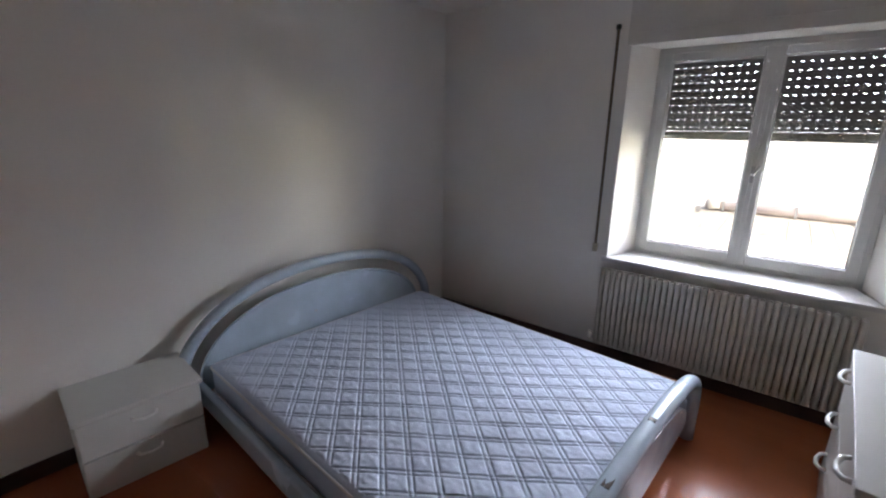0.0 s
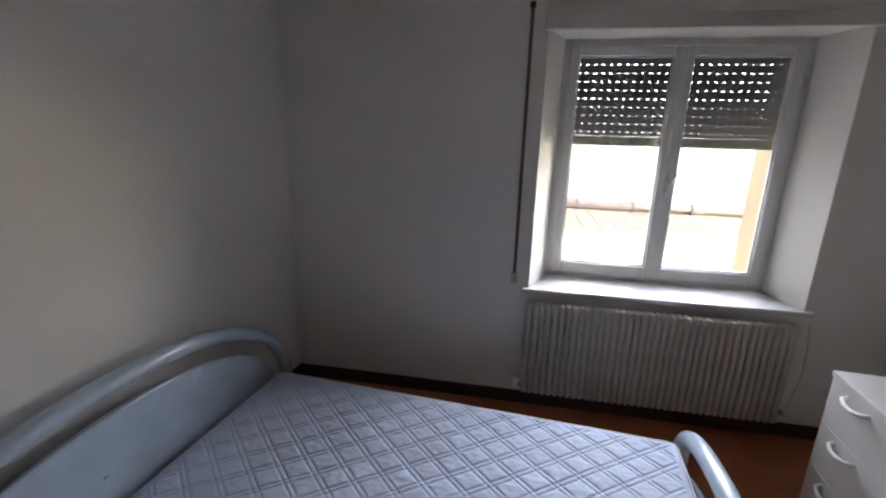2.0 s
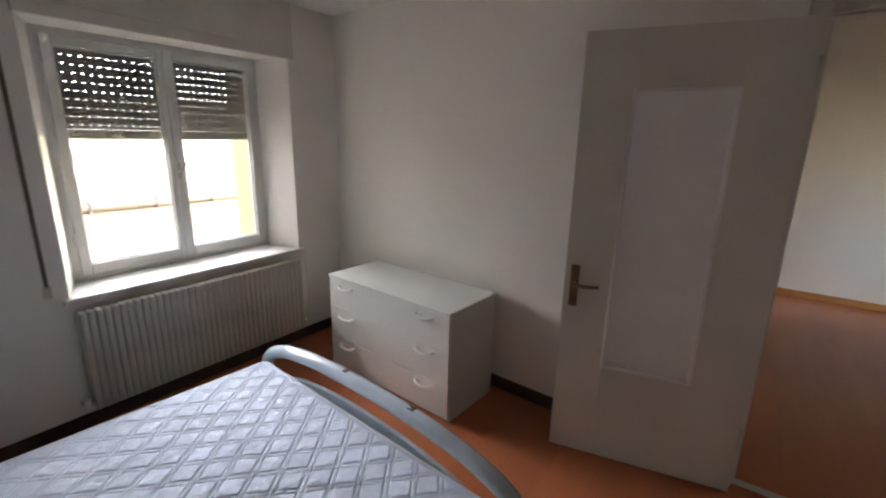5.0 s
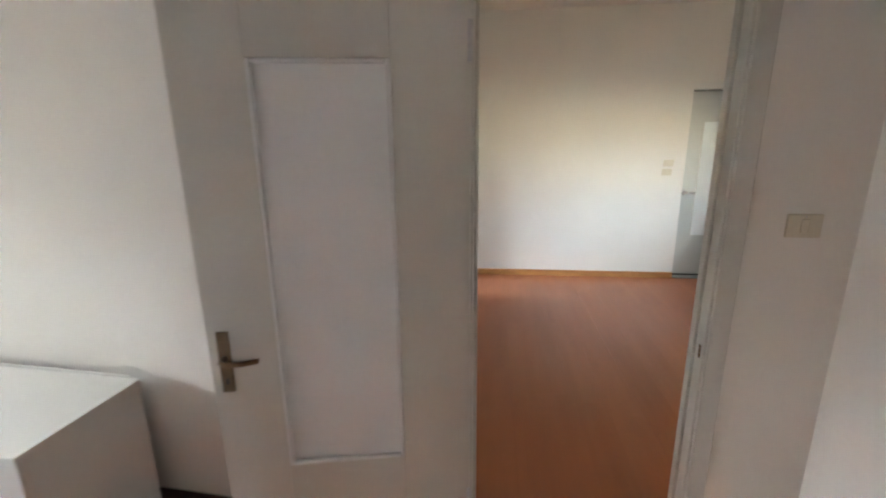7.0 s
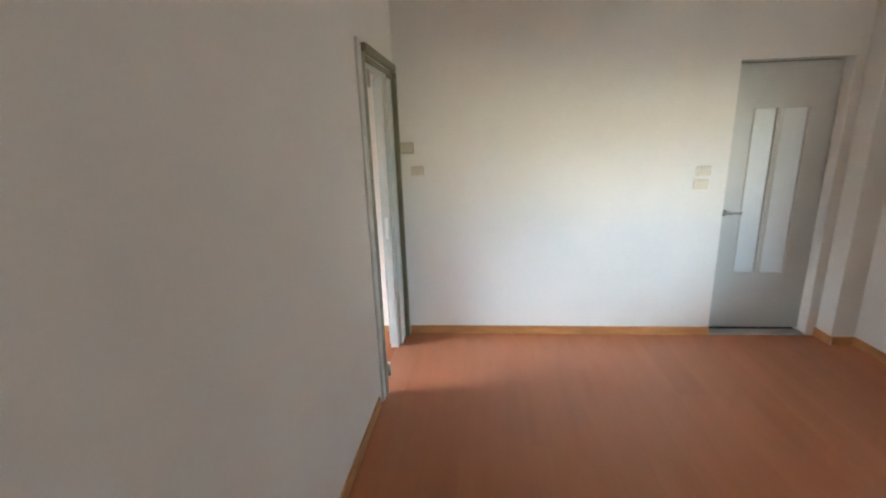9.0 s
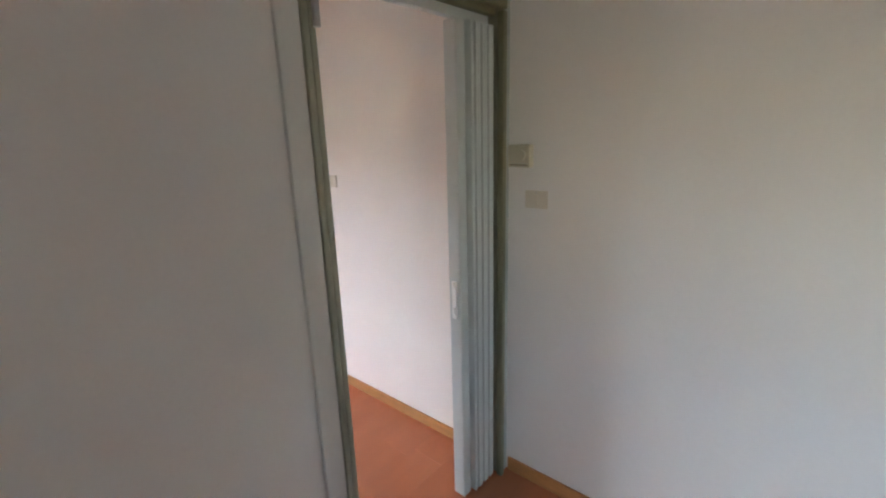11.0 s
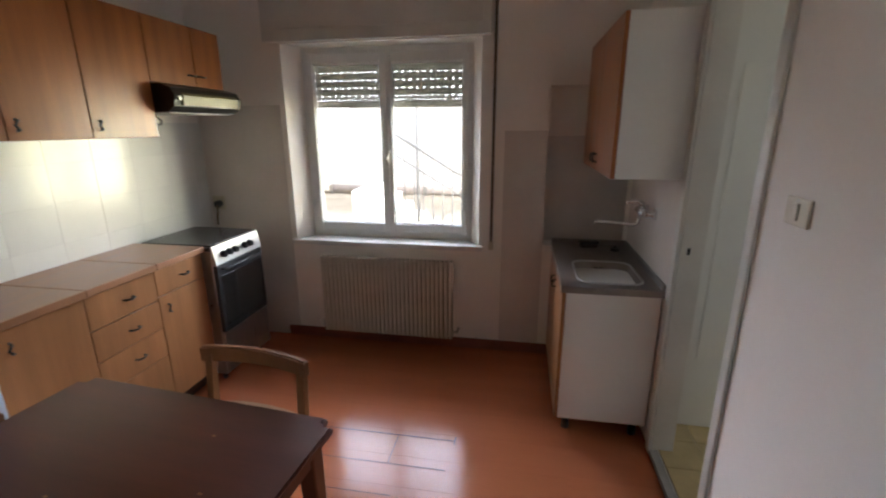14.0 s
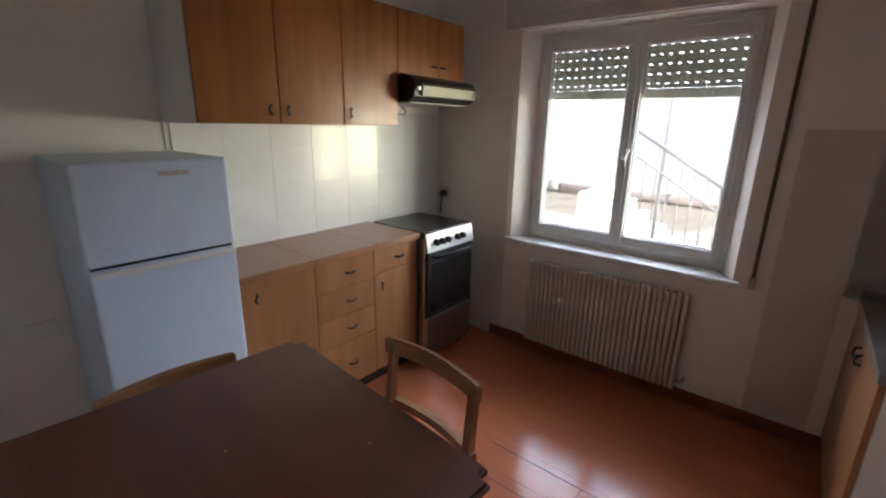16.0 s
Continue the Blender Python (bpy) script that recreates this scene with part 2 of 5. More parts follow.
def tube(bm, pts, r, sides=12, cap=True, scale_end=None):
    """A round bar along a line of points."""
    rings = []
    n = len(pts)
    pts = [Vector(p) for p in pts]
    up = None
    for i, p in enumerate(pts):
        d = (pts[min(i + 1, n - 1)] - pts[max(i - 1, 0)]).normalized()
        if up is None:
            up = d.orthogonal().normalized()
        up = (up - d * up.dot(d)).normalized()
        side = d.cross(up)
        rr = r(i / (n - 1)) if callable(r) else r
        rings.append([bm.verts.new(p + (up * math.cos(a) + side * math.sin(a)) * rr) for a in (2 * math.pi * k / sides for k in range(sides))])
    for a, b in zip(rings, rings[1:]):
        for k in range(sides):
            f = bm.faces.new((a[k], a[(k + 1) % sides], b[(k + 1) % sides], b[k]))
            f.smooth = True
    if cap:
        bm.faces.new(list(reversed(rings[0])))
        bm.faces.new(rings[-1])
    return bm


def prism(bm, outline, lo, hi, axis="x"):
    """A flat outline (two coordinates each) carried along an axis from lo to hi."""
    def at(u, v, w):
        return {"x": (w, u, v), "y": (u, w, v), "z": (u, v, w)}[axis]
    a = [bm.verts.new(at(u, v, lo)) for u, v in outline]
    b = [bm.verts.new(at(u, v, hi)) for u, v in outline]
    n = len(a)
    bm.faces.new(a), bm.faces.new(list(reversed(b)))
    for i in range(n):
        bm.faces.new((a[i], b[i], b[(i + 1) % n], a[(i + 1) % n]))
    bmesh.ops.recalc_face_normals(bm, faces=bm.faces)
    return bm


def finish(name, bm, material):
    bmesh.ops.recalc_face_normals(bm, faces=bm.faces)
    me = bpy.data.meshes.new(name)
    bm.to_mesh(me)
    bm.free()
    me.materials.append(material)
    return me


def part(name, bm, material, parent, label=""):
    ob = new(name, finish(name, bm, material))
    ob.parent = parent
    return tagged(ob, label)


def solo(name, bm, material, label="", category="", group="", kind=""):
    return tagged(new(name, finish(name, bm, material)), label, category, group, kind)


def empty(name, m, label, category, group="", kind=""):
    ob = new(name)
    ob.empty_display_size = 0.1
    ob.matrix_world = m
    return tagged(ob, label, category, group, kind)


def B(x0, x1, y0, y1, z0, z1, bev=0.0, seg=2):
    return box(bmesh.new(), x0, x1, y0, y1, z0, z1, bev, seg)


def wall(name, axis, face0, face1, a0, a1, z0, z1, holes, material, label):
    """A wall along x or y with rectangular openings through it: holes of (a0, a1, z0, z1)."""
    bm = bmesh.new()
    cuts_a = sorted({a0, a1, *[h[0] for h in holes], *[h[1] for h in holes]})
    for p, q in zip(cuts_a, cuts_a[1:]):
        zs = [z0]
        for h in sorted(holes, key=lambda h: h[2]):
            if h[0] < q - 1e-6 and h[1] > p + 1e-6:
                zs += [h[2], h[3]]
        zs.append(z1)
        for lo, hi in zip(zs[::2], zs[1::2]):
            if hi - lo > 1e-6:
                box(bm, p, q, face0, face1, lo, hi) if axis == "x" else box(bm, face0, face1, p, q, lo, hi)
    bmesh.ops.remove_doubles(bm, verts=bm.verts, dist=1e-5)
    # inner faces between neighbouring blocks go
    seen = {}
    for f in bm.faces:
        seen.setdefault(frozenset(f.verts), []).append(f)
    bmesh.ops.delete(bm, geom=[f for fs in seen.values() if len(fs) > 1 for f in fs], context="FACES_ONLY")
    return solo(name, bm, material, label, "wall", kind="structure")


# ---- the setting: three rooms ----
BX0, BX1, BY0, BY1, BZ = -2.345, 0.73, -1.05, 3.02, 2.45      # bedroom
HX0, HX1, HY0, HY1, HZ = 0.83, 4.36, -2.95, 0.41, 2.85       # hall room
KX0, KX1, KY0, KY1, KZ = 1.38, 4.36, 0.51, 3.34, 2.75        # kitchen
BYO = 3.40                                                    # outer line of the bedroom window wall
HEAD_LEAN = 0.055                                             # the head wall runs askew too
SLANT_Y, SLANT_X = 0.125, 0.92                                # the chest wall runs askew from the door to the window wall
DOOR_A, DOOR_B = -0.66, 0.10                                  # bedroom doorway along y

HX_S = BX0 - HEAD_LEAN * (BY1 - BY0)
solo("wall_bedroom_head", prism(bmesh.new(), [(BX0, BY1 - 0.001), (BX0 - 0.25, BY1 - 0.001), (HX_S - 0.25, BY0 - 0.1), (HX_S - HEAD_LEAN * 0.1, BY0 - 0.1)], 0, BZ, "z"), WHITE_WALL,
     "plain white painted wall behind the bed", "wall", kind="structure")
wall("wall_bedroom_back", "x", BY0 - 0.1, BY0, HX_S, BX1, 0, BZ, [], WHITE_WALL, "plain white painted bedroom wall")
wall("wall_bedroom_window", "x", BY1, BYO, BX0 - 0.25, 1.10, 0, BZ, [(-0.90, 0.505, 0.715, 2.10)], WHITE_WALL, "white painted wall with a window opening")
wall("outer_wall_bedroom", "x", 3.422, 3.69, BX0 - 0.25, 1.10, -0.05, BZ, [(-0.835, 0.428, 0.66, 2.14)], CREAM_PLASTER, "cream plastered outer face of the house wall")
wall("wall_partition", "y", BX1, HX0, HY0, SLANT_Y, 0, HZ, [(DOOR_A - 0.025, DOOR_B + 0.025, 0, 2.075)], WHITE_WALL, "thin white partition wall with a doorway")
solo("wall_bedroom_chest", prism(bmesh.new(), [(BX1, SLANT_Y), (HX0, SLANT_Y), (HX0, 0.46), (1.10, BY1 - 0.001), (SLANT_X, BY1 - 0.001)], 0, HZ, "z"), WHITE_WALL,
     "white painted wall behind the chest of drawers", "wall", kind="structure")
wall("wall_hall_window", "x", HY0 - 0.3, HY0, HX0, HX1 + 0.25, 0, HZ, [(1.25, 2.95, 0.84, 2.15)], WHITE_WALL, "white wall with a wide window opening")
wall("wall_hall_kitchen", "x", HY1, KY0, HX0, HX1, 0, HZ, [(3.374, 4.316, 0, 2.065)], WHITE_WALL, "white partition wall with the kitchen doorway")
wall("wall_east", "y", HX1, HX1 + 0.25, HY0, 0.46, 0, HZ, [(-2.72, -2.0, 0, 2.03)], WHITE_WALL, "long white painted wall with a doorway")
wall("wall_kitchen_east", "y", KX1, KX1 + 0.10, 0.46, KY1 + 0.25, 0, HZ, [(1.83, 2.41, 0, 2.10)], KITCHEN_WALL, "white kitchen wall with the side-room doorway")
wall("wall_kitchen_window", "x", KY1, KY1 + 0.25, 1.102, KX1, 0, HZ, [(2.06, 3.40, 0.745, 2.10), (3.83, 4.36, 0.80, 1.81)], KITCHEN_WALL, "white kitchen wall with window opening and niche")
wall("wall_kitchen_side", "y", KX0 - 0.12, KX0, KY0, KY1, 0, HZ, [], KITCHEN_WALL, "white kitchen wall behind the cabinets")
solo("niche_back", B(3.80, 4.36, KY1 + 0.12, KY1 + 0.249, 0.78, 1.83), KITCHEN_WALL, "painted back of the wall niche over the sink", "wall", kind="structure")
solo("pilaster", B(4.20, 4.36, -2.95, -2.79, 0, HZ, 0.004), WHITE_WALL, "white painted wall pilaster in the corner", "pilaster", kind="structure")
solo("ceiling", prism(bmesh.new(), [(HX_S - 0.25, BY0 - 0.1), (BX1 + 0.04, BY0 - 0.1), (BX1 + 0.04, SLANT_Y), (1.03, BYO), (BX0 - 0.25, BYO)], BZ, BZ + 0.1, "z"), CEIL, "flat white painted ceiling", "ceiling", kind="structure")
solo("ceiling_hall", B(BX1, HX1 + 0.25, HY0 - 0.3, KY1 + 0.25, HZ, HZ + 0.1), CEIL, "flat white painted ceiling", "ceiling", kind="structure")


def reveal(name, xc0, xc1, xi0, xi1, y0, y1, z0, z1, material):
    """Splayed plaster cheeks that widen a window opening towards the room."""
    bm = bmesh.new()
    prism(bm, [(xi0, y0), (xc0, y1), (xi0, y1)], z0, z1, "z")
    prism(bm, [(xi1, y0), (xi1, y1), (xc1, y1)], z0, z1, "z")
    return bm


def skirting(name, axis, face, depth, a0, a1, h, material, label):
    lo, hi = min(face, face + depth), max(face, face + depth)
    bm = B(a0, a1, lo, hi, 0, h, 0.003) if axis == "x" else B(lo, hi, a0, a1, 0, h, 0.003)
    return solo(name, bm, material, label, "baseboard", kind="structure")


skirting("baseboard_bedroom", "x", BY1, -0.014, BX0, SLANT_X - 0.002, 0.08, DARK_BASE, "dark brown wooden baseboard")
solo("baseboard_bedroom_head", prism(bmesh.new(), [(BX0 - HEAD_LEAN * (BY1 - y) + d, y) for y, d in ((BY1 - 0.015, 0.0005), (BY1 - 0.015, 0.014), (BY0 + 0.001, 0.014), (BY0 + 0.001, 0.0005))], 0, 0.08, "z"),
     DARK_BASE, "dark brown wooden baseboard", "baseboard", kind="structure")
lean = (SLANT_X - BX1) / (BY1 - SLANT_Y)
solo("baseboard_bedroom_chest", prism(bmesh.new(), [(BX1 - 0.014 + lean * (y - SLANT_Y) + d, y) for y, d in ((DOOR_B + 0.07, 0), (DOOR_B + 0.07, 0.0135), (BY1 - 0.015, 0.0135), (BY1 - 0.015, 0))], 0, 0.08, "z"),
     DARK_BASE, "dark brown wooden baseboard", "baseboard", kind="structure")
skirting("baseboard_bedroom_switch", "y", BX1, -0.014, BY0, DOOR_A - 0.07, 0.08, DARK_BASE, "dark brown wooden baseboard")
skirting("baseboard_hall_east", "y", HX1, -0.012, -2.0, HY1 - 0.03, 0.07, LIGHT_BASE, "honey-coloured wooden baseboard")
skirting("baseboard_hall_north", "x", HY1, -0.012, HX0, 3.31, 0.07, LIGHT_BASE, "honey-coloured wooden baseboard")
skirting("baseboard_hall_window", "x", HY0, 0.012, HX0, 4.20, 0.07, LIGHT_BASE, "honey-coloured wooden baseboard")
skirting("baseboard_pilaster", "x", -2.79, 0.012, 4.20, 4.36, 0.07, LIGHT_BASE, "honey-coloured wooden baseboard")
skirting("baseboard_pilaster_side", "y", 4.20, -0.012, -2.938, -2.79, 0.07, LIGHT_BASE, "honey-coloured wooden baseboard")
skirting("baseboard_kitchen_east", "y", KX1, -0.012, KY0, 1.83, 0.065, LIGHT_BASE, "honey-coloured wooden baseboard")
skirting("baseboard_kitchen_window", "x", KY1, -0.014, KX0 + 0.55, KX1, 0.075, RED_BASE, "red-brown wooden baseboard")


# ---- windows ----
def slat_mesh(length, height, n, hole_w, hole_h, pitch, plastic):
    """One shutter slat with a row of light slots through it."""
    bm = bmesh.new()
    h0, h1 = (height - hole_h) / 2, (height + hole_h) / 2
    box(bm, 0, length, 0, 0.004, 0.0, h0)
    box(bm, 0, length, 0, 0.004, h1, height)
    start = (length - (n - 1) * pitch) / 2
    edges = [0.0]
    for i in range(n):
        edges += [start + i * pitch - hole_w / 2, start + i * pitch + hole_w / 2]
    edges.append(length)
    for a, b in zip(edges[::2], edges[1::2]):
        box(bm, a, b, 0.0, 0.004, h0, h1)
    return finish("slat", bm, plastic)


def casement(name, x0, x1, xm, y, z0, z1, glass_l, glass_r, gz0, gz1, shutter_z, slat, plastic, label):
    """Two white sashes in a frame, a lever handle, and a roller shutter hung behind them."""
    w = empty(name, pose((x0 + x1) / 2, y, z0), label, "window", kind="structure")
    inv = w.matrix_world.inverted()

    def put(nm, bm, m, parent=w, lab=""):
        ob = part(nm, bm, m, parent, lab)
        if parent is w:
            ob.matrix_parent_inverse = inv
        return ob
    bm = bmesh.new()
    for q in ((x0, x0 + 0.045, z0, z1), (x1 - 0.045, x1, z0, z1)):
        box(bm, q[0], q[1], y + 0.005, y + 0.06, q[2], q[3], 0.004)
    box(bm, x0 + 0.045, x1 - 0.045, y + 0.005, y + 0.06, z1 - 0.045, z1, 0.004)
    box(bm, x0 + 0.045, x1 - 0.045, y + 0.005, y + 0.06, z0, z0 + 0.045, 0.004)
    put("window_frame", bm, WINDOW_PAINT)
    for (g0, g1), (s0, s1) in ((glass_l, (x0 + 0.035, xm - 0.002)), (glass_r, (xm + 0.002, x1 - 0.035))):
        bm = bmesh.new()
        t0, t1 = z0 + 0.035, z1 - 0.035
        box(bm, s0, g0, y - 0.012, y + 0.04, t0, t1, 0.006)
        box(bm, g1, s1, y - 0.012, y + 0.04, t0, t1, 0.006)
        box(bm, g0, g1, y - 0.012, y + 0.04, t0, gz0, 0.006)
        box(bm, g0, g1, y - 0.012, y + 0.04, gz1, t1, 0.006)
        for a, b, c, d in ((g0, g1, gz0, gz0 + 0.008), (g0, g1, gz1 - 0.008, gz1), (g0, g0 + 0.008, gz0, gz1), (g1 - 0.008, g1, gz0, gz1)):
            box(bm, a, b, y + 0.006, y + 0.02, c, d)
        sash = put("sash", bm, WINDOW_PAINT)
        pane = new("pane", finish("pane", B(g0 - 0.004, g1 + 0.004, y + 0.022, y + 0.026, gz0 - 0.004, gz1 + 0.004), GLASS))
        pane.parent, pane.visible_shadow = sash, False
        for hz in (z0 + 0.22, z1 - 0.25):
            hx = s0 - 0.006 if s0 < xm - 0.1 and g0 == glass_l[0] else s1 + 0.006
            put("hinge", tube(bmesh.new(), [(hx, y - 0.012, hz), (hx, y - 0.012, hz + 0.07)], 0.006, 8), WINDOW_PAINT, sash)
    put("meeting_strip", B(xm - 0.014, xm + 0.014, y - 0.022, y - 0.011, z0 + 0.04, z1 - 0.04, 0.004), WINDOW_PAINT)
    hz = gz0 + (gz1 - gz0) * 0.43
    bm = bmesh.new()
    box(bm, xm - 0.011, xm + 0.011, y - 0.032, y - 0.022, hz - 0.05, hz + 0.05, 0.004)
    tube(bm, [(xm, y - 0.03, hz), (xm, y - 0.055, hz), (xm + 0.01, y - 0.06, hz + 0.012), (xm + 0.035, y - 0.06, hz + 0.055)], 0.008, 10)
    put("handle", bm, STEEL, w, "small metal lever handle")
    ys = y + 0.10
    length = x1 - x0 - 0.02
    me = slat_mesh(length, *slat, plastic)
    z = shutter_z + 0.055
    while z < z1 + 0.02:
        ob = new("slat", me)
        ob.parent = w
        ob.matrix_local = inv @ pose(x0 + 0.01, ys, z)
        z += slat[0]
    put("shutter_bottom_bar", B(x0 + 0.01, x1 - 0.01, ys - 0.006, ys + 0.012, shutter_z, shutter_z + 0.054, 0.003), SHUTTER_BAR if plastic is SHUTTER else PALE_SHUTTER, w, "pale bottom bar of the roller shutter")
    for gx in (x0 - 0.005, x1 - 0.02):
        put("shutter_guide", B(gx, gx + 0.025, ys - 0.012, ys + 0.02, z0, z1, 0.002), WINDOW_PAINT)
    return w


casement("window_1", -0.80, 0.435, -0.178, 3.30, 0.735, 2.10, (-0.715, -0.225), (-0.132, 0.348), 0.838, 2.012, 1.538,
         (0.046, 27, 0.0150, 0.0025, 0.043), SHUTTER, "white wooden casement window with the grey roller shutter half lowered")
casement("window_2", 2.135, 3.335, 2.738, 3.47, 0.79, 2.09, (2.216, 2.700), (2.776, 3.268), 0.885, 1.985, 1.700,
         (0.052, 23, 0.0165, 0.0030, 0.050), PALE_SHUTTER, "white casement window with its roller shutter a quarter lowered")
solo("reveal_bedroom", reveal("r", -0.80, 0.435, -0.90, 0.505, BY1, 3.305, 0.742, 2.10, WHITE_WALL), WHITE_WALL,
     "splayed white plaster window reveal", "window reveal", kind="structure")
solo("reveal_kitchen", reveal("r", 2.135, 3.335, 2.06, 3.40, KY1, 3.475, 0.77, 2.10, KITCHEN_WALL), KITCHEN_WALL,
     "splayed white plaster window reveal", "window reveal", kind="structure")


def sill(name, x0, x1, xi0, xi1, y0, yw, y1, z0, z1, label):
    bm = bmesh.new()
    prism(bm, [(x0, y0), (x1, y0), (x1, yw), (xi1, yw + 0.002), (xi1 - 0.1, y1), (xi0 + 0.1, y1), (xi0, yw + 0.002), (x0, yw)], z0, z1, "z")
    bmesh.ops.bevel(bm, geom=[e for e in bm.edges if all(abs(v.co.y - y0) < 1e-4 for v in e.verts)], offset=0.006, segments=2, affect="EDGES")
    return solo(name, bm, MARBLE, label, "window sill", kind="structure")


solo("reveal_fill_bedroom", box(B(-0.90, -0.80, 3.306, 3.40, 0.715, 2.10), 0.435, 0.505, 3.306, 3.40, 0.715, 2.10), PLASTER, "plastered outer jambs of the window opening", "window jamb", kind="structure")
solo("reveal_fill_kitchen", box(B(2.06, 2.135, 3.476, 3.59, 0.745, 2.10), 3.335, 3.40, 3.476, 3.59, 0.745, 2.10), PLASTER, "plastered outer jambs of the window opening", "window jamb", kind="structure")

solo("window_base_bedroom", B(-0.80, 0.435, 3.306, 3.40, 0.715, 0.742), PLASTER, "mortar bed under the window frame", "window base", kind="structure")
solo("window_base_kitchen", B(2.135, 3.335, 3.476, 3.59, 0.745, 0.797), PLASTER, "mortar bed under the window frame", "window base", kind="structure")
sill("window_sill_bedroom", -0.93, 0.54, -0.897, 0.502, 2.99, BY1, 3.31, 0.715, 0.743, "pale worn marble window sill")
sill("window_sill_kitchen", 2.03, 3.43, 2.062, 3.398, 3.30, KY1, 3.48, 0.745, 0.778, "pale worn marble window sill")


def shutter_box(name, x0, x1, y, z0, z1, line, label):
    w = empty(name, pose((x0 + x1) / 2, y, z0), label, "shutter box", kind="structure")
    inv = w.matrix_world.inverted()
    ob = part("body", B(x0, x1, y - 0.035, y - 0.001, z0, z1, 0.004), FRAME_PAINT, w)
    ob.matrix_parent_inverse = inv
    ob = part("cover_panel", B(x0 + 0.05, x1 - 0.05, y - 0.042, y - 0.034, line, z1 - 0.02, 0.003), FRAME_PAINT, w)
    ob.matrix_parent_inverse = inv


shutter_box("shutter_box_bedroom", -0.915, 0.53, BY1, 2.088, BZ - 0.004, 2.155, "cream painted wooden shutter box above the window")
shutter_box("shutter_box_kitchen", 1.955, 3.46, KY1, 2.108, 2.52, 2.18, "cream painted wooden shutter box above the window")


def shutter_strap(name, x, y, z0, z1, label):
    t = empty(name, pose(x, y, z0), label, "shutter strap")
    part("strap", B(-0.009, 0.009, -0.012, -0.009, 0.03, z1 - z0), STRAP, t, "woven grey-brown strap")
    part("bottom_guide", B(-0.016, 0.016, -0.02, 0.0, -0.02, 0.04, 0.004), CREAM_PLASTIC, t)
    part("top_guide", B(-0.014, 0.014, -0.022, 0.0, z1 - z0 - 0.01, z1 - z0 + 0.02, 0.004), BLACK, t)


shutter_strap("shutter_strap", -0.985, BY1, 0.79, 2.197, "grey-brown roller shutter strap on the bedroom wall")
shutter_strap("shutter_strap", 3.485, KY1, 0.775, 2.30, "brown roller shutter strap beside the kitchen window")


# ---- radiators ----
def radiator(x0, x1, y_wall, z0, z1, n, depth, gap, label, facing=-1):
    """A column radiator: flat pressed columns between two headers, valve and pipes."""
    r = empty("radiator", pose((x0 + x1) / 2, y_wall, z0), label, "radiator")
    pitch = (x1 - x0) / n
    w, h = pitch * 0.88, z1 - z0
    bm = bmesh.new()
    box(bm, -w / 2, w / 2, 0, depth * 0.46, 0, h, min(w * 0.42, depth * 0.22), 3)
    box(bm, -w / 2, w / 2, depth * 0.54, depth, 0, h, min(w * 0.42, depth * 0.22), 3)
    box(bm, -w * 0.2, w * 0.2, depth * 0.3, depth * 0.7, 0.02, h - 0.02)
    col = finish("column", bm, RADIATOR)
    for i in range(n):
        ob = new("column", col)
        ob.parent = r
        yy = facing * (gap + depth) if facing < 0 else gap
        ob.location = (x0 - (x0 + x1) / 2 + pitch * (i + 0.5), yy, 0)
    yc = facing * (gap + depth / 2)
    for z in (0.035, h - 0.035):
        part("header", tube(bmesh.new(), [((x0 - x1) / 2 + 0.004, yc, z), ((x1 - x0) / 2 - 0.004, yc, z)], depth * 0.22, 10), RADIATOR, r)
    for s in (-1, 1):
        part("bracket", B(s * (x1 - x0) * 0.3 - 0.015, s * (x1 - x0) * 0.3 + 0.015, min(0, yc), max(0, yc), h - 0.10, h - 0.07), RADIATOR, r)
    e = (x0 - x1) / 2
    part("valve", tube(bmesh.new(), [(e + 0.004, yc, 0.035), (e - 0.03, yc, 0.035), (e - 0.032, yc * 0.5, 0.035), (e - 0.032, 0, 0.035)], 0.011, 8), STEEL, r)
    part("valve_knob", tube(bmesh.new(), [(e - 0.03, yc, 0.03), (e - 0.03, yc, 0.075)], 0.016, 10), WHITE_PLASTIC, r)
    e = -e
    part("valve", tube(bmesh.new(), [(e - 0.004, yc, 0.05), (e + 0.03, yc, 0.05), (e + 0.032, 0, 0.05)], 0.010, 8), RADIATOR, r)
    return r


radiator(-0.905, 0.45, BY1 - 0.014, 0.125, 0.685, 38, 0.055, 0.035, "long cream enamelled column radiator under the bedroom window")
radiator(2.27, 3.235, KY1 - 0.014, 0.10, 0.68, 31, 0.055, 0.035, "cream enamelled column radiator under the kitchen window")
radiator(1.15, 3.19, HY0 + 0.012, 0.14, 0.70, 40, 0.10, 0.03, "cream column radiator under the hall window", facing=1)

# ---- hall window ----
hw = empty("window_3", pose(2.1, -3.1, 0.84), "white casement window of the empty hall room", "window", kind="structure")
bm = bmesh.new()
for a, b, c, d in ((-0.85, -0.79, 0, 1.31), (0.79, 0.85, 0, 1.31), (-0.79, 0.79, 0, 0.08), (-0.79, 0.79, 1.23, 1.31), (-0.04, 0.04, 0.08, 1.23)):
    box(bm, a, b, -0.03, 0.03, c, d, 0.005)
part("window_frame", bm, WINDOW_PAINT, hw)
for a, b in ((-0.79, -0.04), (0.04, 0.79)):
    ob = part("pane", B(a, b, -0.003, 0.003, 0.08, 1.23), GLASS, hw)
    ob.visible_shadow = False
# unseen slats added to cut off sky light high on the hall wall
added_hall_slat = finish("slat", B(-0.84, 0.84, -0.006, 0.006, 0.001, 0.044, 0.003, 1), SHUTTER)
for k in range(11):
    ob = new("slat", added_hall_slat)
    ob.parent, ob.location = hw, (0, -0.06, 0.81 + 0.045 * k)
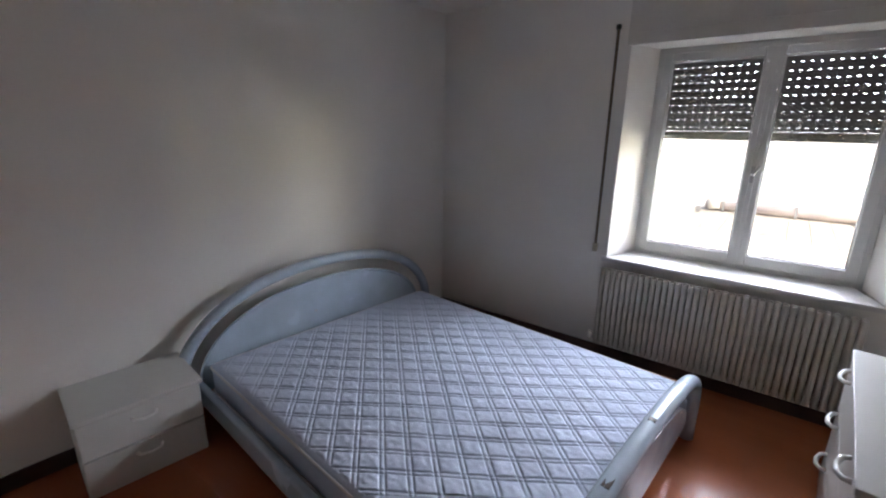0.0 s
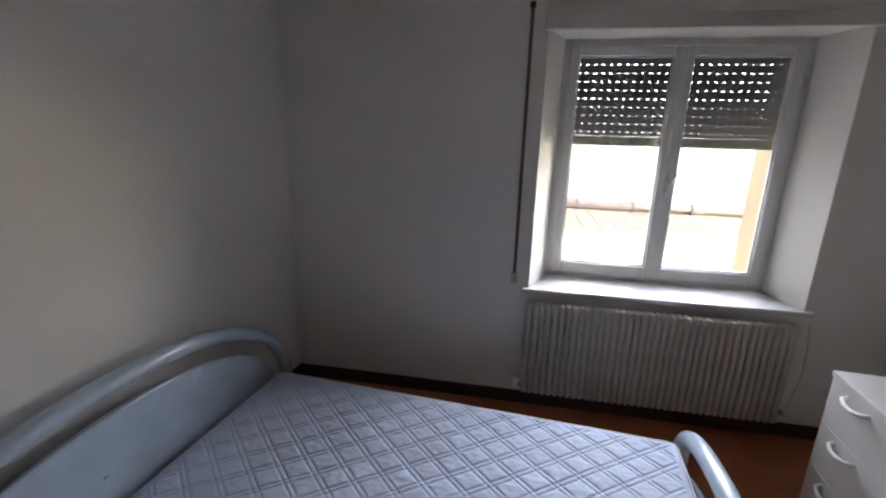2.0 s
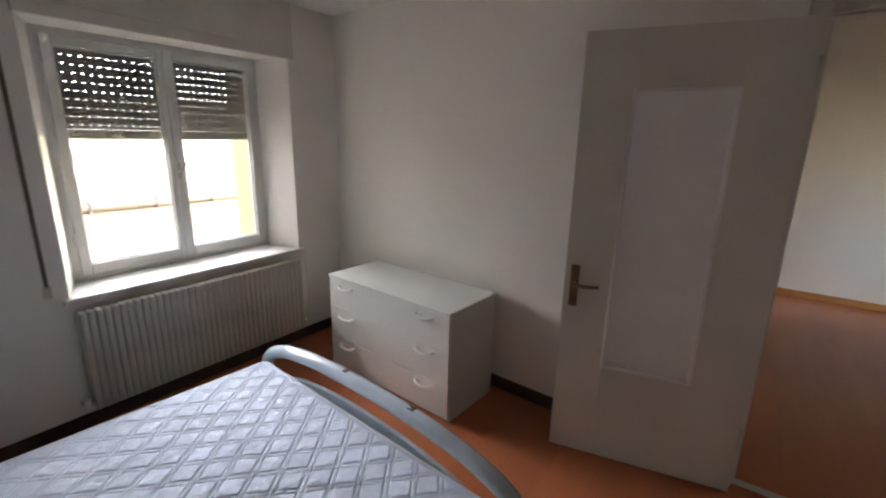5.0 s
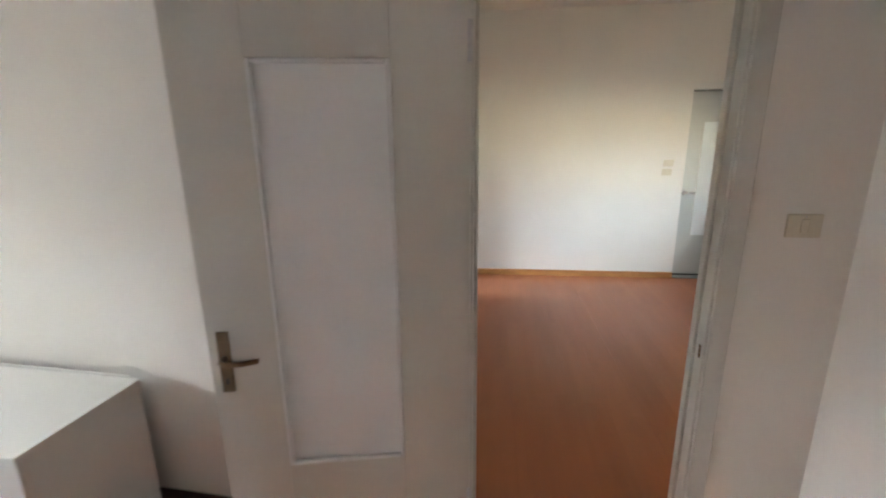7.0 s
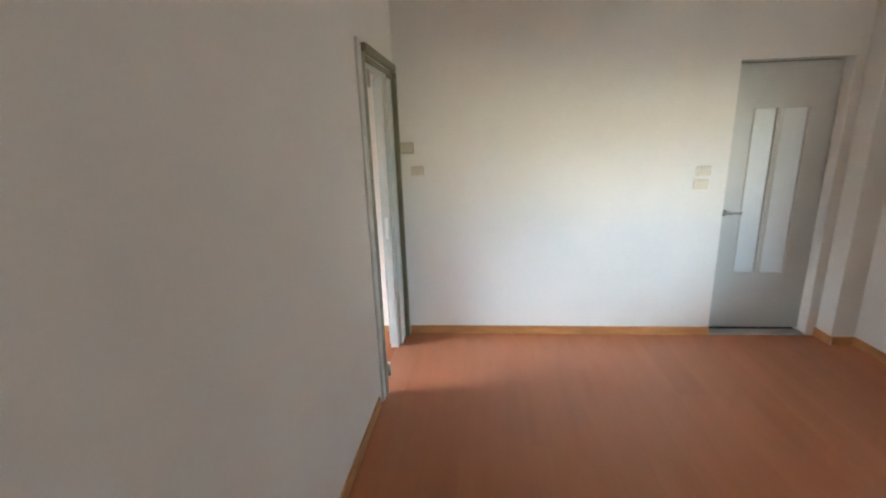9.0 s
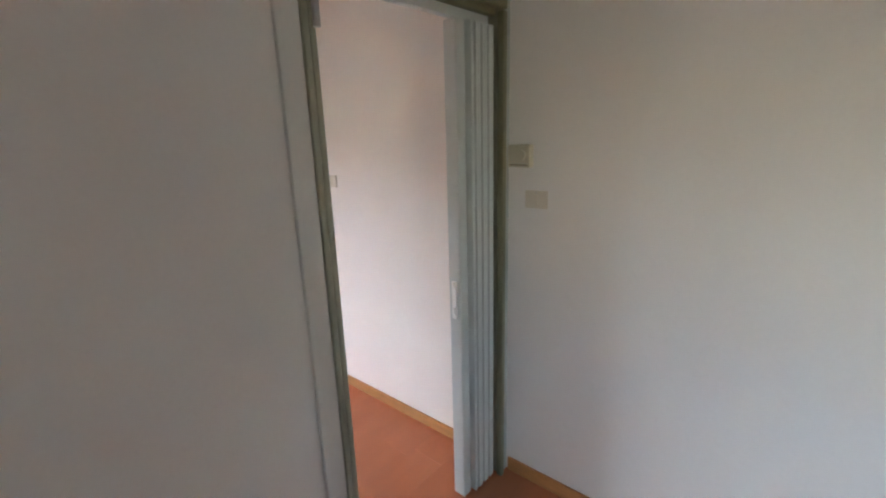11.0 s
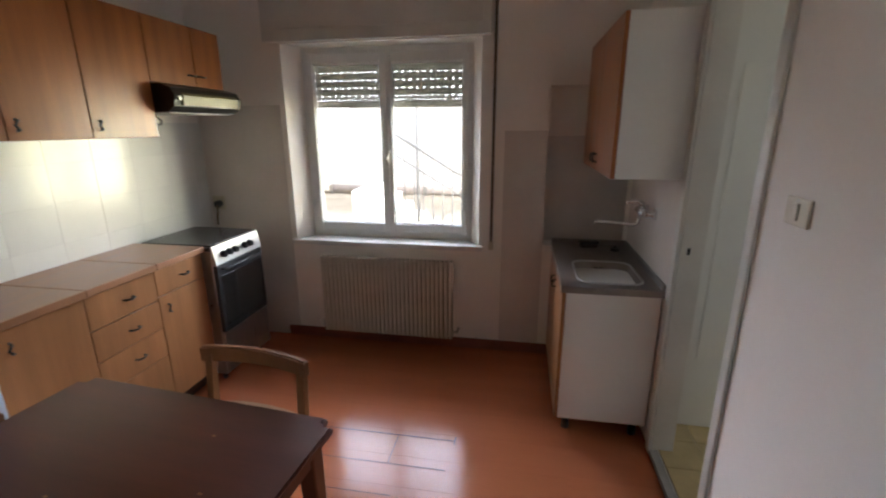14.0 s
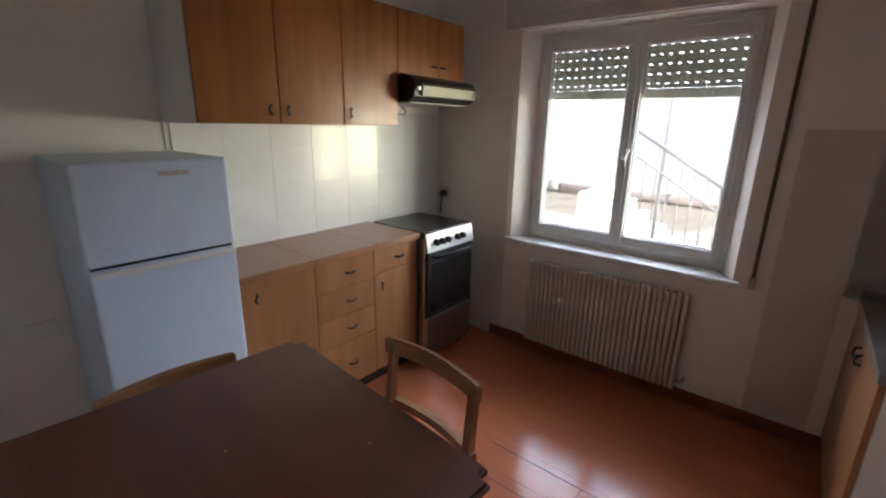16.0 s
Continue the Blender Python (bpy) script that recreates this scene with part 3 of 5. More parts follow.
solo("window_sill_hall", B(1.20, 3.0, -3.2, -2.91, 0.805, 0.838, 0.005), MARBLE, "pale marble window sill", "window sill", kind="structure")


# ---- doors ----
def door_frame(name, axis_x0, axis_x1, y0, y1, z1, material, label):
    """Lining and casings round a doorway in a wall that runs along y."""
    d = empty(name, pose((axis_x0 + axis_x1) / 2, (y0 + y1) / 2, 0), label, "door frame", kind="structure")
    inv = d.matrix_world.inverted()

    def put(nm, bm, lab=""):
        ob = part(nm, bm, material, d, lab)
        ob.matrix_parent_inverse = inv
    for a, b in ((y0 - 0.024, y0), (y1, y1 + 0.024)):
        put("jamb", B(axis_x0 - 0.004, axis_x1 + 0.004, a, b, 0, z1 + 0.024, 0.003))
    put("head_jamb", B(axis_x0 - 0.004, axis_x1 + 0.004, y0, y1, z1, z1 + 0.024, 0.003))
    for fx0, fx1 in ((axis_x0 - 0.016, axis_x0 - 0.001), (axis_x1 + 0.001, axis_x1 + 0.016)):
        for a, b in ((y0 - 0.07, y0 - 0.008), (y1 + 0.008, y1 + 0.07)):
            put("casing", B(fx0, fx1, a, b, 0, z1 + 0.07, 0.005))
        put("head_casing", B(fx0, fx1, y0 - 0.008, y1 + 0.008, z1 + 0.010, z1 + 0.07, 0.005))
    for a, b in ((y0, y0 + 0.012), (y1 - 0.012, y1)):
        put("stop", B(axis_x0 + 0.045, axis_x0 + 0.075, a, b, 0, z1, 0.003))
    return d


door_frame("door_frame_bedroom", BX1, HX0, DOOR_A, DOOR_B, 2.05, FRAME_PAINT, "cream painted wooden door frame")
solo("strike_plate", B(BX1 + 0.012, BX1 + 0.024, DOOR_A, DOOR_A + 0.002, 0.865, 0.91), BRASS, "small worn brass strike plate in the jamb", "strike plate")
solo("threshold_bedroom", B(BX1 + 0.02, BX1 + 0.06, DOOR_A + 0.002, DOOR_B - 0.002, 0.0, 0.008, 0.002), STEEL, "thin metal threshold strip", "threshold", kind="structure")


def lever(parent, x, y, z, side, toward, material):
    """A long plate with a lever handle on a door face."""
    h = part("handle_plate", B(x - 0.02, x + 0.02, min(y, y + side * 0.008), max(y, y + side * 0.008), z - 0.12, z + 0.09, 0.004), material, parent, "aged brass handle plate")
    part("lever", tube(bmesh.new(), [(x, y + side * 0.006, z), (x, y + side * 0.04, z), (x + toward * 0.015, y + side * 0.05, z), (x + toward * 0.06, y + side * 0.05, z - 0.002), (x + toward * 0.115, y + side * 0.045, z + 0.004)], 0.0085, 10), material, h)
    part("keyhole", B(x - 0.004, x + 0.004, y + side * 0.0082, y + side * 0.0095, z - 0.09, z - 0.07), BLACK, h)


door = empty("door_1", pose(0.700, 0.118, 0.0, 0, 0, 102), "grey-cream panelled door standing wide open", "door", kind="structure")
W = 0.83
bm = bmesh.new()
P0, P1, Q0, Q1 = 0.225, 0.62, 0.505, 1.81          # the long inset panel
for a, b, c, d in ((0, P0, 0.01, 2.045), (P1, W, 0.01, 2.045), (P0, P1, 0.01, Q0), (P0, P1, Q1, 2.045)):
    box(bm, a, b, 0.0, 0.042, c, d, 0.0025)
part("leaf", bm, DOOR_PAINT, door)
part("inset_panel", B(P0 - 0.006, P1 + 0.006, 0.012, 0.030, Q0 - 0.006, Q1 + 0.006), mat("pale_door_panel", (0.80, 0.80, 0.78), 0.45, var=0.03, grain=0.01, bump=0.0, even=True), door, "pale smooth inset panel")
# mouldings in white, imitating the brightly lit edge of the panel
for a, b, c, d in ((P0, P0 + 0.014, Q0, Q1), (P1 - 0.014, P1, Q0, Q1), (P0 + 0.014, P1 - 0.014, Q0, Q0 + 0.014), (P0 + 0.014, P1 - 0.014, Q1 - 0.014, Q1)):
    part("panel_moulding", B(a, b, 0.029, 0.046, c, d, 0.005), WINDOW_PAINT, door)
lever(door, W - 0.050, 0.042, 0.925, 1, -1, BRASS)
lever(door, W - 0.050, 0.0, 0.925, -1, -1, BRASS)
for hz in (0.24, 1.80):
    part("hinge", tube(bmesh.new(), [(0.0, 0.046, hz), (0.0, 0.046, hz + 0.11)], 0.008, 8), STEEL, door)

# far door of the hall, set back in its reveal
fd = empty("door_2", pose(4.47, -2.36, 0), "closed grey-green door with two tall frosted glass strips", "door", kind="structure")
bm = bmesh.new()
strips = ((0.03, 0.18, 0.485, 1.71), (-0.18, -0.01, 0.485, 1.71))
cy = sorted([-0.358, 0.358, *[s for q in strips for s in q[:2]]])
for a, b in zip(cy, cy[1:]):
    if any(abs(a - q[0]) < 1e-6 for q in strips):
        box(bm, -0.02, 0.02, a, b, 0.03, 0.485), box(bm, -0.02, 0.02, a, b, 1.71, 2.02)
    else:
        box(bm, -0.02, 0.02, a, b, 0.03, 2.02)
part("leaf", bm, mat("pale_grey_door_paint", (0.55, 0.56, 0.52), 0.40, var=0.05, scale=2, grain=0.015, gscale=70, bump=0.05), fd)
FROST = mat("frosted_glass", (0.78, 0.82, 0.82), 0.35, var=0.02, grain=0.01, bump=0.05)
for a, b, c, d in strips:
    part("glass_strip", B(-0.008, 0.008, a, b, c, d), FROST, fd, "tall frosted glass strip")
    part("glass_bead", B(-0.026, -0.019, a - 0.008, a, c - 0.008, d + 0.008, 0.002), FRAME_PAINT, fd)
    part("glass_bead", B(-0.026, -0.019, b, b + 0.008, c - 0.008, d + 0.008, 0.002), FRAME_PAINT, fd)
bm = bmesh.new()
tube(bm, [(-0.02, 0.31, 0.965), (-0.06, 0.31, 0.965), (-0.065, 0.29, 0.965), (-0.062, 0.20, 0.965)], 0.009, 10)
part("lever", bm, CHROME, fd, "chrome lever handle")
part("handle_rose", tube(bmesh.new(), [(-0.02, 0.31, 0.965), (-0.03, 0.31, 0.965)], 0.024, 14), CHROME, fd)
# solid black block; its colour stands in for unlit space
solo("door_backing", B(4.50, 4.61, -2.72, -2.0, 0, 2.03), RUBBER, "black block painted as the unlit space behind the closed door", "door backing", kind="structure")
solo("threshold_hall", B(4.36, 4.45, -2.72, -2.0, 0.0, 0.012, 0.002), STEPSTONE, "thin grey door threshold", "threshold", kind="structure")

# kitchen doorway: casings, old hinges and a folded accordion door
kf = empty("door_frame_kitchen", pose(3.9, HY1, 0), "grey-green painted doorway frame with old hinges", "door frame", kind="structure")
inv = kf.matrix_world.inverted()


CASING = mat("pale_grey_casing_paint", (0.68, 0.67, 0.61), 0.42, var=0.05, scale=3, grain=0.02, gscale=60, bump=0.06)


def kput(nm, bm, m, lab=""):
    ob = part(nm, bm, m, kf, lab)
    ob.matrix_parent_inverse = inv
    return ob


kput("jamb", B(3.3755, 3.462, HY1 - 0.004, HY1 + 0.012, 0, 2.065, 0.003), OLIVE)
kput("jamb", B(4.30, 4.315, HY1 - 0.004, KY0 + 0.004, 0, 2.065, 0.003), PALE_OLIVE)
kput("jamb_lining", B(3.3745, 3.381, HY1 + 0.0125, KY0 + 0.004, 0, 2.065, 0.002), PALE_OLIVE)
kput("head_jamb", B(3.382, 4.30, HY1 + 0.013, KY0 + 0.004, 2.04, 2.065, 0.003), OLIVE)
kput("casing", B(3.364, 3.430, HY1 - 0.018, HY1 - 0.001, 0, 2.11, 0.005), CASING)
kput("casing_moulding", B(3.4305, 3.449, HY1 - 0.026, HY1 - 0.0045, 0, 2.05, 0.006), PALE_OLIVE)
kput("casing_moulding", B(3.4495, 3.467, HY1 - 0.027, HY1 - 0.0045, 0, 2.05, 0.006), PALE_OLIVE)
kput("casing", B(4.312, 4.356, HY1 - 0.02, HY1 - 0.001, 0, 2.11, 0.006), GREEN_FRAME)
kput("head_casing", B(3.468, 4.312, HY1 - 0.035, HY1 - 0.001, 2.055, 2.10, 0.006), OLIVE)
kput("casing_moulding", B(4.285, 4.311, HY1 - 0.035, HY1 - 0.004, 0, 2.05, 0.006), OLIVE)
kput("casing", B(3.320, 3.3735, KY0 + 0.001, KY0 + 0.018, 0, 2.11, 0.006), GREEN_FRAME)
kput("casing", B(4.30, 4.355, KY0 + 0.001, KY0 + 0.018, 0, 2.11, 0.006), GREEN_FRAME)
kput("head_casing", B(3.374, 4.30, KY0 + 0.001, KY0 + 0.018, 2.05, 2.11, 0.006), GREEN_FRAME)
for hz in (0.13, 1.87):
    kput("hinge", tube(bmesh.new(), [(3.460, HY1 - 0.040, hz), (3.460, HY1 - 0.040, hz + 0.09)], 0.009, 8), STEEL)

ac = empty("accordion_door", pose(4.285, 0.462, 0), "pale grey folding accordion door pushed open", "door")
ACC = mat("pale_accordion_plastic", (0.54, 0.57, 0.53), 0.4, var=0.05, scale=3, grain=0.015, bump=0.04)
part("top_rail", B(-0.80, 0.0, -0.016, 0.016, 2.005, 2.038, 0.002), ACC, ac, "pale rail of the folding door")
slat_up = finish("fold_panel", B(-0.007, 0.007, -0.052, 0.052, 0.012, 2.0, 0.004), ACC)
for i in range(7):
    ob = new("fold_panel", slat_up)
    ob.parent = ac
    ob.matrix_local = pose(-0.02 - 0.021 * i, 0, 0, 0, 0, 4 if i % 2 else -4)
part("lead_post", B(-0.215, -0.165, -0.03, 0.03, 0.008, 2.002, 0.006), ACC, ac)
bm = bmesh.new()
box(bm, -0.222, -0.214, -0.012, 0.012, 0.88, 1.04, 0.003)
box(bm, -0.228, -0.221, -0.008, 0.008, 0.90, 0.93, 0.003), box(bm, -0.228, -0.221, -0.008, 0.008, 1.01, 1.04, 0.003)
part("pull_handle", bm, WHITE_PLASTIC, ac)

# side room behind the kitchen
kb = empty("door_frame_side_room", pose(KX1, 2.1, 0), "cream painted frame of the side-room doorway", "door frame", kind="structure")
inv_b = kb.matrix_world.inverted()
for a, b in ((1.80, 1.845), (2.395, 2.445)):
    ob = part("casing", B(KX1 - 0.014, KX1 - 0.001, a, b, 0, 2.13, 0.004), FRAME_PAINT, kb)
    ob.matrix_parent_inverse = inv_b
    ob = part("jamb", B(KX1 + 0.001, KX1 + 0.10, 1.831 if a < 2 else 2.395, 1.845 if a < 2 else 2.409, 0, 2.098, 0.002), FRAME_PAINT, kb)
    ob.matrix_parent_inverse = inv_b
ob = part("head_casing", B(KX1 - 0.014, KX1 - 0.001, 1.845, 2.395, 2.085, 2.13, 0.004), FRAME_PAINT, kb)
ob.matrix_parent_inverse = inv_b
solo("threshold_side_room", B(KX1 - 0.01, KX1 + 0.03, 1.846, 2.394, 0, 0.028, 0.004), STEPSTONE, "worn grey threshold of the side room", "threshold", kind="structure")
wall("wall_side_room_south", "x", 1.15, 1.25, KX1 + 0.10, 6.1, 0, 2.6, [], WHITE_WALL, "white side-room wall")
wall("wall_side_room_north", "x", 2.68, 2.78, KX1 + 0.10, 6.1, 0, 2.6, [], WHITE_WALL, "white side-room wall")
# opening is supposed and unseen, sized to let light into the room
wall("wall_side_room_east", "y", 6.1, 6.25, 1.15, 2.78, 0, 2.6, [(1.32, 2.18, 1.15, 2.25)], WHITE_WALL, "white side-room wall with an unseen opening added for light")
side_tiles = solo("tiled_wall_side_room", B(KX1 + 0.74, 6.09, 2.666, 2.679, 0.0, 1.60), GROUT, "white tiled lower wall of the side room", "wall tiles", kind="structure")
side_tile = finish("tile", B(0.0012, 0.1988, -0.004, 0.0, 0.0012, 0.1988, 0.001, 1), GLAZED)
for i in range(5):
    for k in range(8):
        ob = new("tile", side_tile)
        ob.parent = side_tiles
        ob.location = (KX1 + 0.745 + 0.2 * i, 2.666, 0.2 * k)
solo("ceiling_side_room", B(KX1 + 0.10, 6.25, 1.15, 2.78, 2.6, 2.7), CEIL, "white side-room ceiling", "ceiling", kind="structure")
sd = empty("door_3", pose(KX1 + 0.115, 2.655, 0.03, 0, 0, -2), "white side-room door standing open inwards", "door", kind="structure")
part("leaf", B(0.0, 0.62, -0.04, 0.0, 0.005, 2.05, 0.003), WHITE_LAM, sd)
part("inset_panel", B(0.11, 0.51, -0.046, -0.039, 0.4, 1.8, 0.003), WHITE_LAM, sd)
solo("lock_strike", B(KX1 + 0.03, KX1 + 0.042, 2.392, 2.3948, 1.03, 1.06), BLACK, "dark lock strike in the jamb", "strike plate")


# ---- small wall fittings ----
def switch(m, label, rockers=1):
    s = empty("light_switch", m, label, "light switch")
    part("plate", B(-0.050, 0.050, -0.009, 0.0, -0.036, 0.036, 0.004), IVORY, s)
    for i in range(rockers):
        c = (i - (rockers - 1) / 2) * 0.026
        part("rocker", B(c - 0.011, c + 0.011, -0.014, -0.007, -0.022, 0.022, 0.003), IVORY, s)
    part("screw", tube(bmesh.new(), [(0.0, -0.0095, 0.029), (0.0, -0.0085, 0.029)], 0.003, 8), STEEL, s)
    return s


switch(pose(BX1, -0.892, 1.322, 0, 0, -90), "ivory light switch beside the bedroom door")
switch(pose(HX1, 0.262, 1.348, 0, 0, -90), "white light switch below the thermostat")
switch(pose(HX1, -1.83, 1.29, 0, 0, -90), "white double light switch beside the far door", 2)
switch(pose(HX1, -1.82, 1.195, 0, 0, -90), "white double light switch beside the far door", 2)
switch(pose(KX1, 1.63, 1.36, 0, 0, -90), "white light switch on the kitchen wall")
th = empty("thermostat", pose(HX1, 0.325, 1.52, 0, 0, -90), "yellowed plastic room thermostat beside the doorway", "thermostat")
part("body", B(-0.055, 0.045, -0.035, 0.0, -0.045, 0.045, 0.006), CREAM_PLASTIC, th)
part("dial", tube(bmesh.new(), [(0.008, -0.034, 0.004), (0.008, -0.043, 0.004)], 0.02, 18), CREAM_PLASTIC, th)
part("vent_line", B(-0.045, 0.035, -0.0362, -0.0345, -0.036, -0.033), SCUFF, th)
db = empty("distribution_box", pose(4.00, HY0, 1.63), "fuse box with a dark smoked cover on the hall wall", "fuse box")
part("body", B(-0.11, 0.11, 0.0, 0.05, -0.09, 0.09, 0.006), FRAME_PAINT, db)
part("smoked_cover", B(-0.10, 0.10, 0.05, 0.066, -0.085, 0.035, 0.006), DARK_GLASS, db, "dark smoked cover")
jb = empty("junction_box", pose(4.28, -2.79, 2.42), "open black junction box hole with wires high on the wall", "junction box")
# flat black plate, with the hole's darkness put into its colour
part("rim", B(-0.07, 0.07, 0.0, 0.004, -0.045, 0.045), RUBBER, jb)
for i in range(3):
    part("wire", tube(bmesh.new(), [(-0.03 + 0.03 * i, 0.003, -0.01), (-0.025 + 0.03 * i, 0.03, 0.0), (-0.01 + 0.02 * i, 0.035, 0.02)], 0.004, 6), CREAM_PLASTIC, jb)
cable = empty("radiator_cable", pose(0.545, BY1, 0.05), "thin loose cable hanging beside the radiator", "cable")
part("wire", tube(bmesh.new(), [(0.0, -0.006, 0.62), (0.02, -0.006, 0.45), (0.02, -0.006, 0.3), (-0.01, -0.008, 0.17), (-0.04, -0.01, 0.09)], 0.0022, 6), FRAME_PAINT, cable)
hook = empty("ceiling_hook", pose(3.4, -1.0, HZ), "small ceiling hook with a stub of wire", "hook")
part("wire", tube(bmesh.new(), [(0, 0, 0), (0, 0, -0.06), (0.01, 0, -0.08)], 0.004, 6), RUBBER, hook)


# ---- bedroom things ----
BED = pose(-2.235, 1.71, 0, 0, 0, -4.5)          # head end, middle; +x runs to the foot
bed = empty("bed_frame", BED, "pale blue-white lacquered tubular double bed frame", "bed")


def arch(x, half, base, peak, n=34, power=0.92):
    pts = []
    for i in range(n + 1):
        a = math.pi * i / n
        s = math.sin(a)
        pts.append((x, -half * math.cos(a) * (abs(math.cos(a)) ** -0.12 if abs(math.cos(a)) > 0.05 else 1), base + (peak - base) * s ** power))
    return pts


def arc_plate(x0, x1, half, base, peak, bottom):
    out = [(-half, bottom)]
    for i in range(25):
        a = math.pi * i / 24
        out.append((-half * math.cos(a), base + (peak - base) * math.sin(a) ** 0.9))
    out.append((half, bottom))
    return prism(bmesh.new(), out, x0, x1, "x")


HB = 0.93
head_pts = [(-0.06, -HB, 0.0), (-0.06, -HB, 0.12)] + arch(-0.06, HB, 0.20, 0.745) + [(-0.06, HB, 0.12), (-0.06, HB, 0.0)]
part("head_tube", tube(bmesh.new(), head_pts, 0.033, 16), BED_PAINT, bed, "bent glossy headboard tube")
part("headboard", arc_plate(-0.085, -0.06, 0.83, 0.18, 0.63, 0.12), BED_PAINT, bed, "curved pale blue headboard panel")
part("headboard_rim", tube(bmesh.new(), [(-0.058, p[1] * 0.83 / HB, p[2] * 0.0 + 0.18 + (p[2] - 0.20) * 0.45 / 0.545) for p in arch(0, HB, 0.20, 0.745)], 0.009, 8), BED_PAINT, bed)
part("screw", tube(bmesh.new(), [(-0.061, -0.10, 0.42), (-0.054, -0.10, 0.42)], 0.008, 10), STEEL, bed)
foot_pts = [(1.975, -0.87, 0.0), (1.975, -0.87, 0.10)] + arch(1.975, 0.87, 0.16, 0.475, 44, 0.52) + [(1.975, 0.87, 0.10), (1.975, 0.87, 0.0)]
part("foot_tube", tube(bmesh.new(), foot_pts, 0.036, 16), BED_PAINT, bed, "bent glossy foot tube with chipped lacquer")
part("footboard", arc_plate(1.955, 1.975, 0.80, 0.14, 0.36, 0.10), BED_PAINT, bed)
for i, (yy, a) in enumerate(((-0.30, 0.03), (0.55, 0.02), (0.12, 0.015))):
    z = 0.16 + 0.315 * math.sin(math.acos(max(-1, min(1, yy / 0.87)))) ** 0.52 + 0.033
    part("chip", B(1.975 - 0.012, 1.975 + 0.016, yy - a, yy + a, z - 0.004, z + 0.0045, 0.003), SCUFF, bed, "chipped lacquer showing dark wood")
for s in (-1, 1):
    part("side_rail", B(-0.04, 1.96, s * 0.845 - 0.02, s * 0.845 + 0.02, 0.12, 0.235, 0.012, 3), BED_PAINT, bed)
part("slat_base", B(-0.03, 1.94, -0.82, 0.82, 0.14, 0.17), CHAIR_WOOD, bed)

# quilted mattress
ML, MW, MT, MB = 1.93, 0.80, 0.345, 0.172
nx, ny = 560, 470


def quilt(x, y):
    def groove(s):
        f = abs((s + 0.5) % 1.0 - 0.5)
        g = abs(f - 0.095)
        return math.exp(-(g / 0.028) ** 2)
    u, v = x / 0.160 + y / 0.132, x / 0.160 - y / 0.132
    pillow = abs(math.sin(math.pi * u)) * abs(math.sin(math.pi * v))
    return -0.0055 * max(0.9 * groove(u), groove(v)) + 0.0028 * pillow ** 0.8 + 0.0018 * noise.noise((x * 30, y * 42, 2.0))


verts, faces = [], []
for i in range(nx + 1):
    for j in range(ny + 1):
        x, y = ML * i / nx, -MW + 2 * MW * j / ny
        d = min(x, ML - x, y + MW, MW - y)
        edge = -0.018 * max(0, 1 - d / 0.045) ** 2
        wob = 0.007 * noise.noise((x * 2.2, y * 2.2, 1.0)) + 0.002 * noise.noise((x * 9, y * 9, 4.0))
        verts.append((x, y, MT + edge + wob + (quilt(x, y) if d > 0.03 else 0)))
        if i < nx and j < ny:
            k = i * (ny + 1) + j
            faces.append((k, k + ny + 1, k + ny + 2, k + 1))
me = bpy.data.meshes.new("quilted_top")
me.from_pydata(verts, [], faces)
me.materials.append(QUILT)
me.polygons.foreach_set("use_smooth", [True] * len(me.polygons))
mattress = empty("mattress", BED, "bare white quilted double mattress lying on the bed", "mattress")
top = new("quilted_top", me)
top.parent = mattress
part("side_band", B(0.004, ML - 0.004, -MW + 0.004, MW - 0.004, MB, MT - 0.014, 0.03, 3), QUILT, mattress)
for z in (MB + 0.015, MT - 0.018):
    c = 0.04
    ring = []
    for cx, cy2, a0 in ((ML - c, MW - c, 0), (c, MW - c, 90), (c, -MW + c, 180), (ML - c, -MW + c, 270)):
        ring += [(cx + c * math.cos(radians(a0 + k * 15)), cy2 + c * math.sin(radians(a0 + k * 15)), z) for k in range(7)]
    part("piping", tube(bmesh.new(), ring + ring[:1], 0.006, 8, cap=False), PIPING, mattress)

# nightstand by the wall
ns = empty("nightstand", pose(-2.29, 0.555, 0, 0, 0, -6), "white laminate nightstand with two drawers against the wall", "nightstand")
part("body", B(-0.17, 0.165, -0.24, 0.24, 0.0, 0.385, 0.003), WHITE_LAM, ns)
part("top", B(-0.18, 0.20, -0.25, 0.25, 0.385, 0.405, 0.004), WHITE_LAM, ns)
for z0, z1 in ((0.02, 0.195), (0.205, 0.375)):
    dr = part("drawer", B(0.165, 0.185, -0.238, 0.238, z0, z1, 0.003), WHITE_LAM, ns)
    zc = z1 - 0.045
    part("handle", tube(bmesh.new(), [(0.184, -0.05, zc), (0.203, -0.042, zc - 0.004), (0.208, 0, zc - 0.010), (0.203, 0.042, zc - 0.004), (0.184, 0.05, zc)], 0.006, 8), WHITE_PLASTIC, dr)

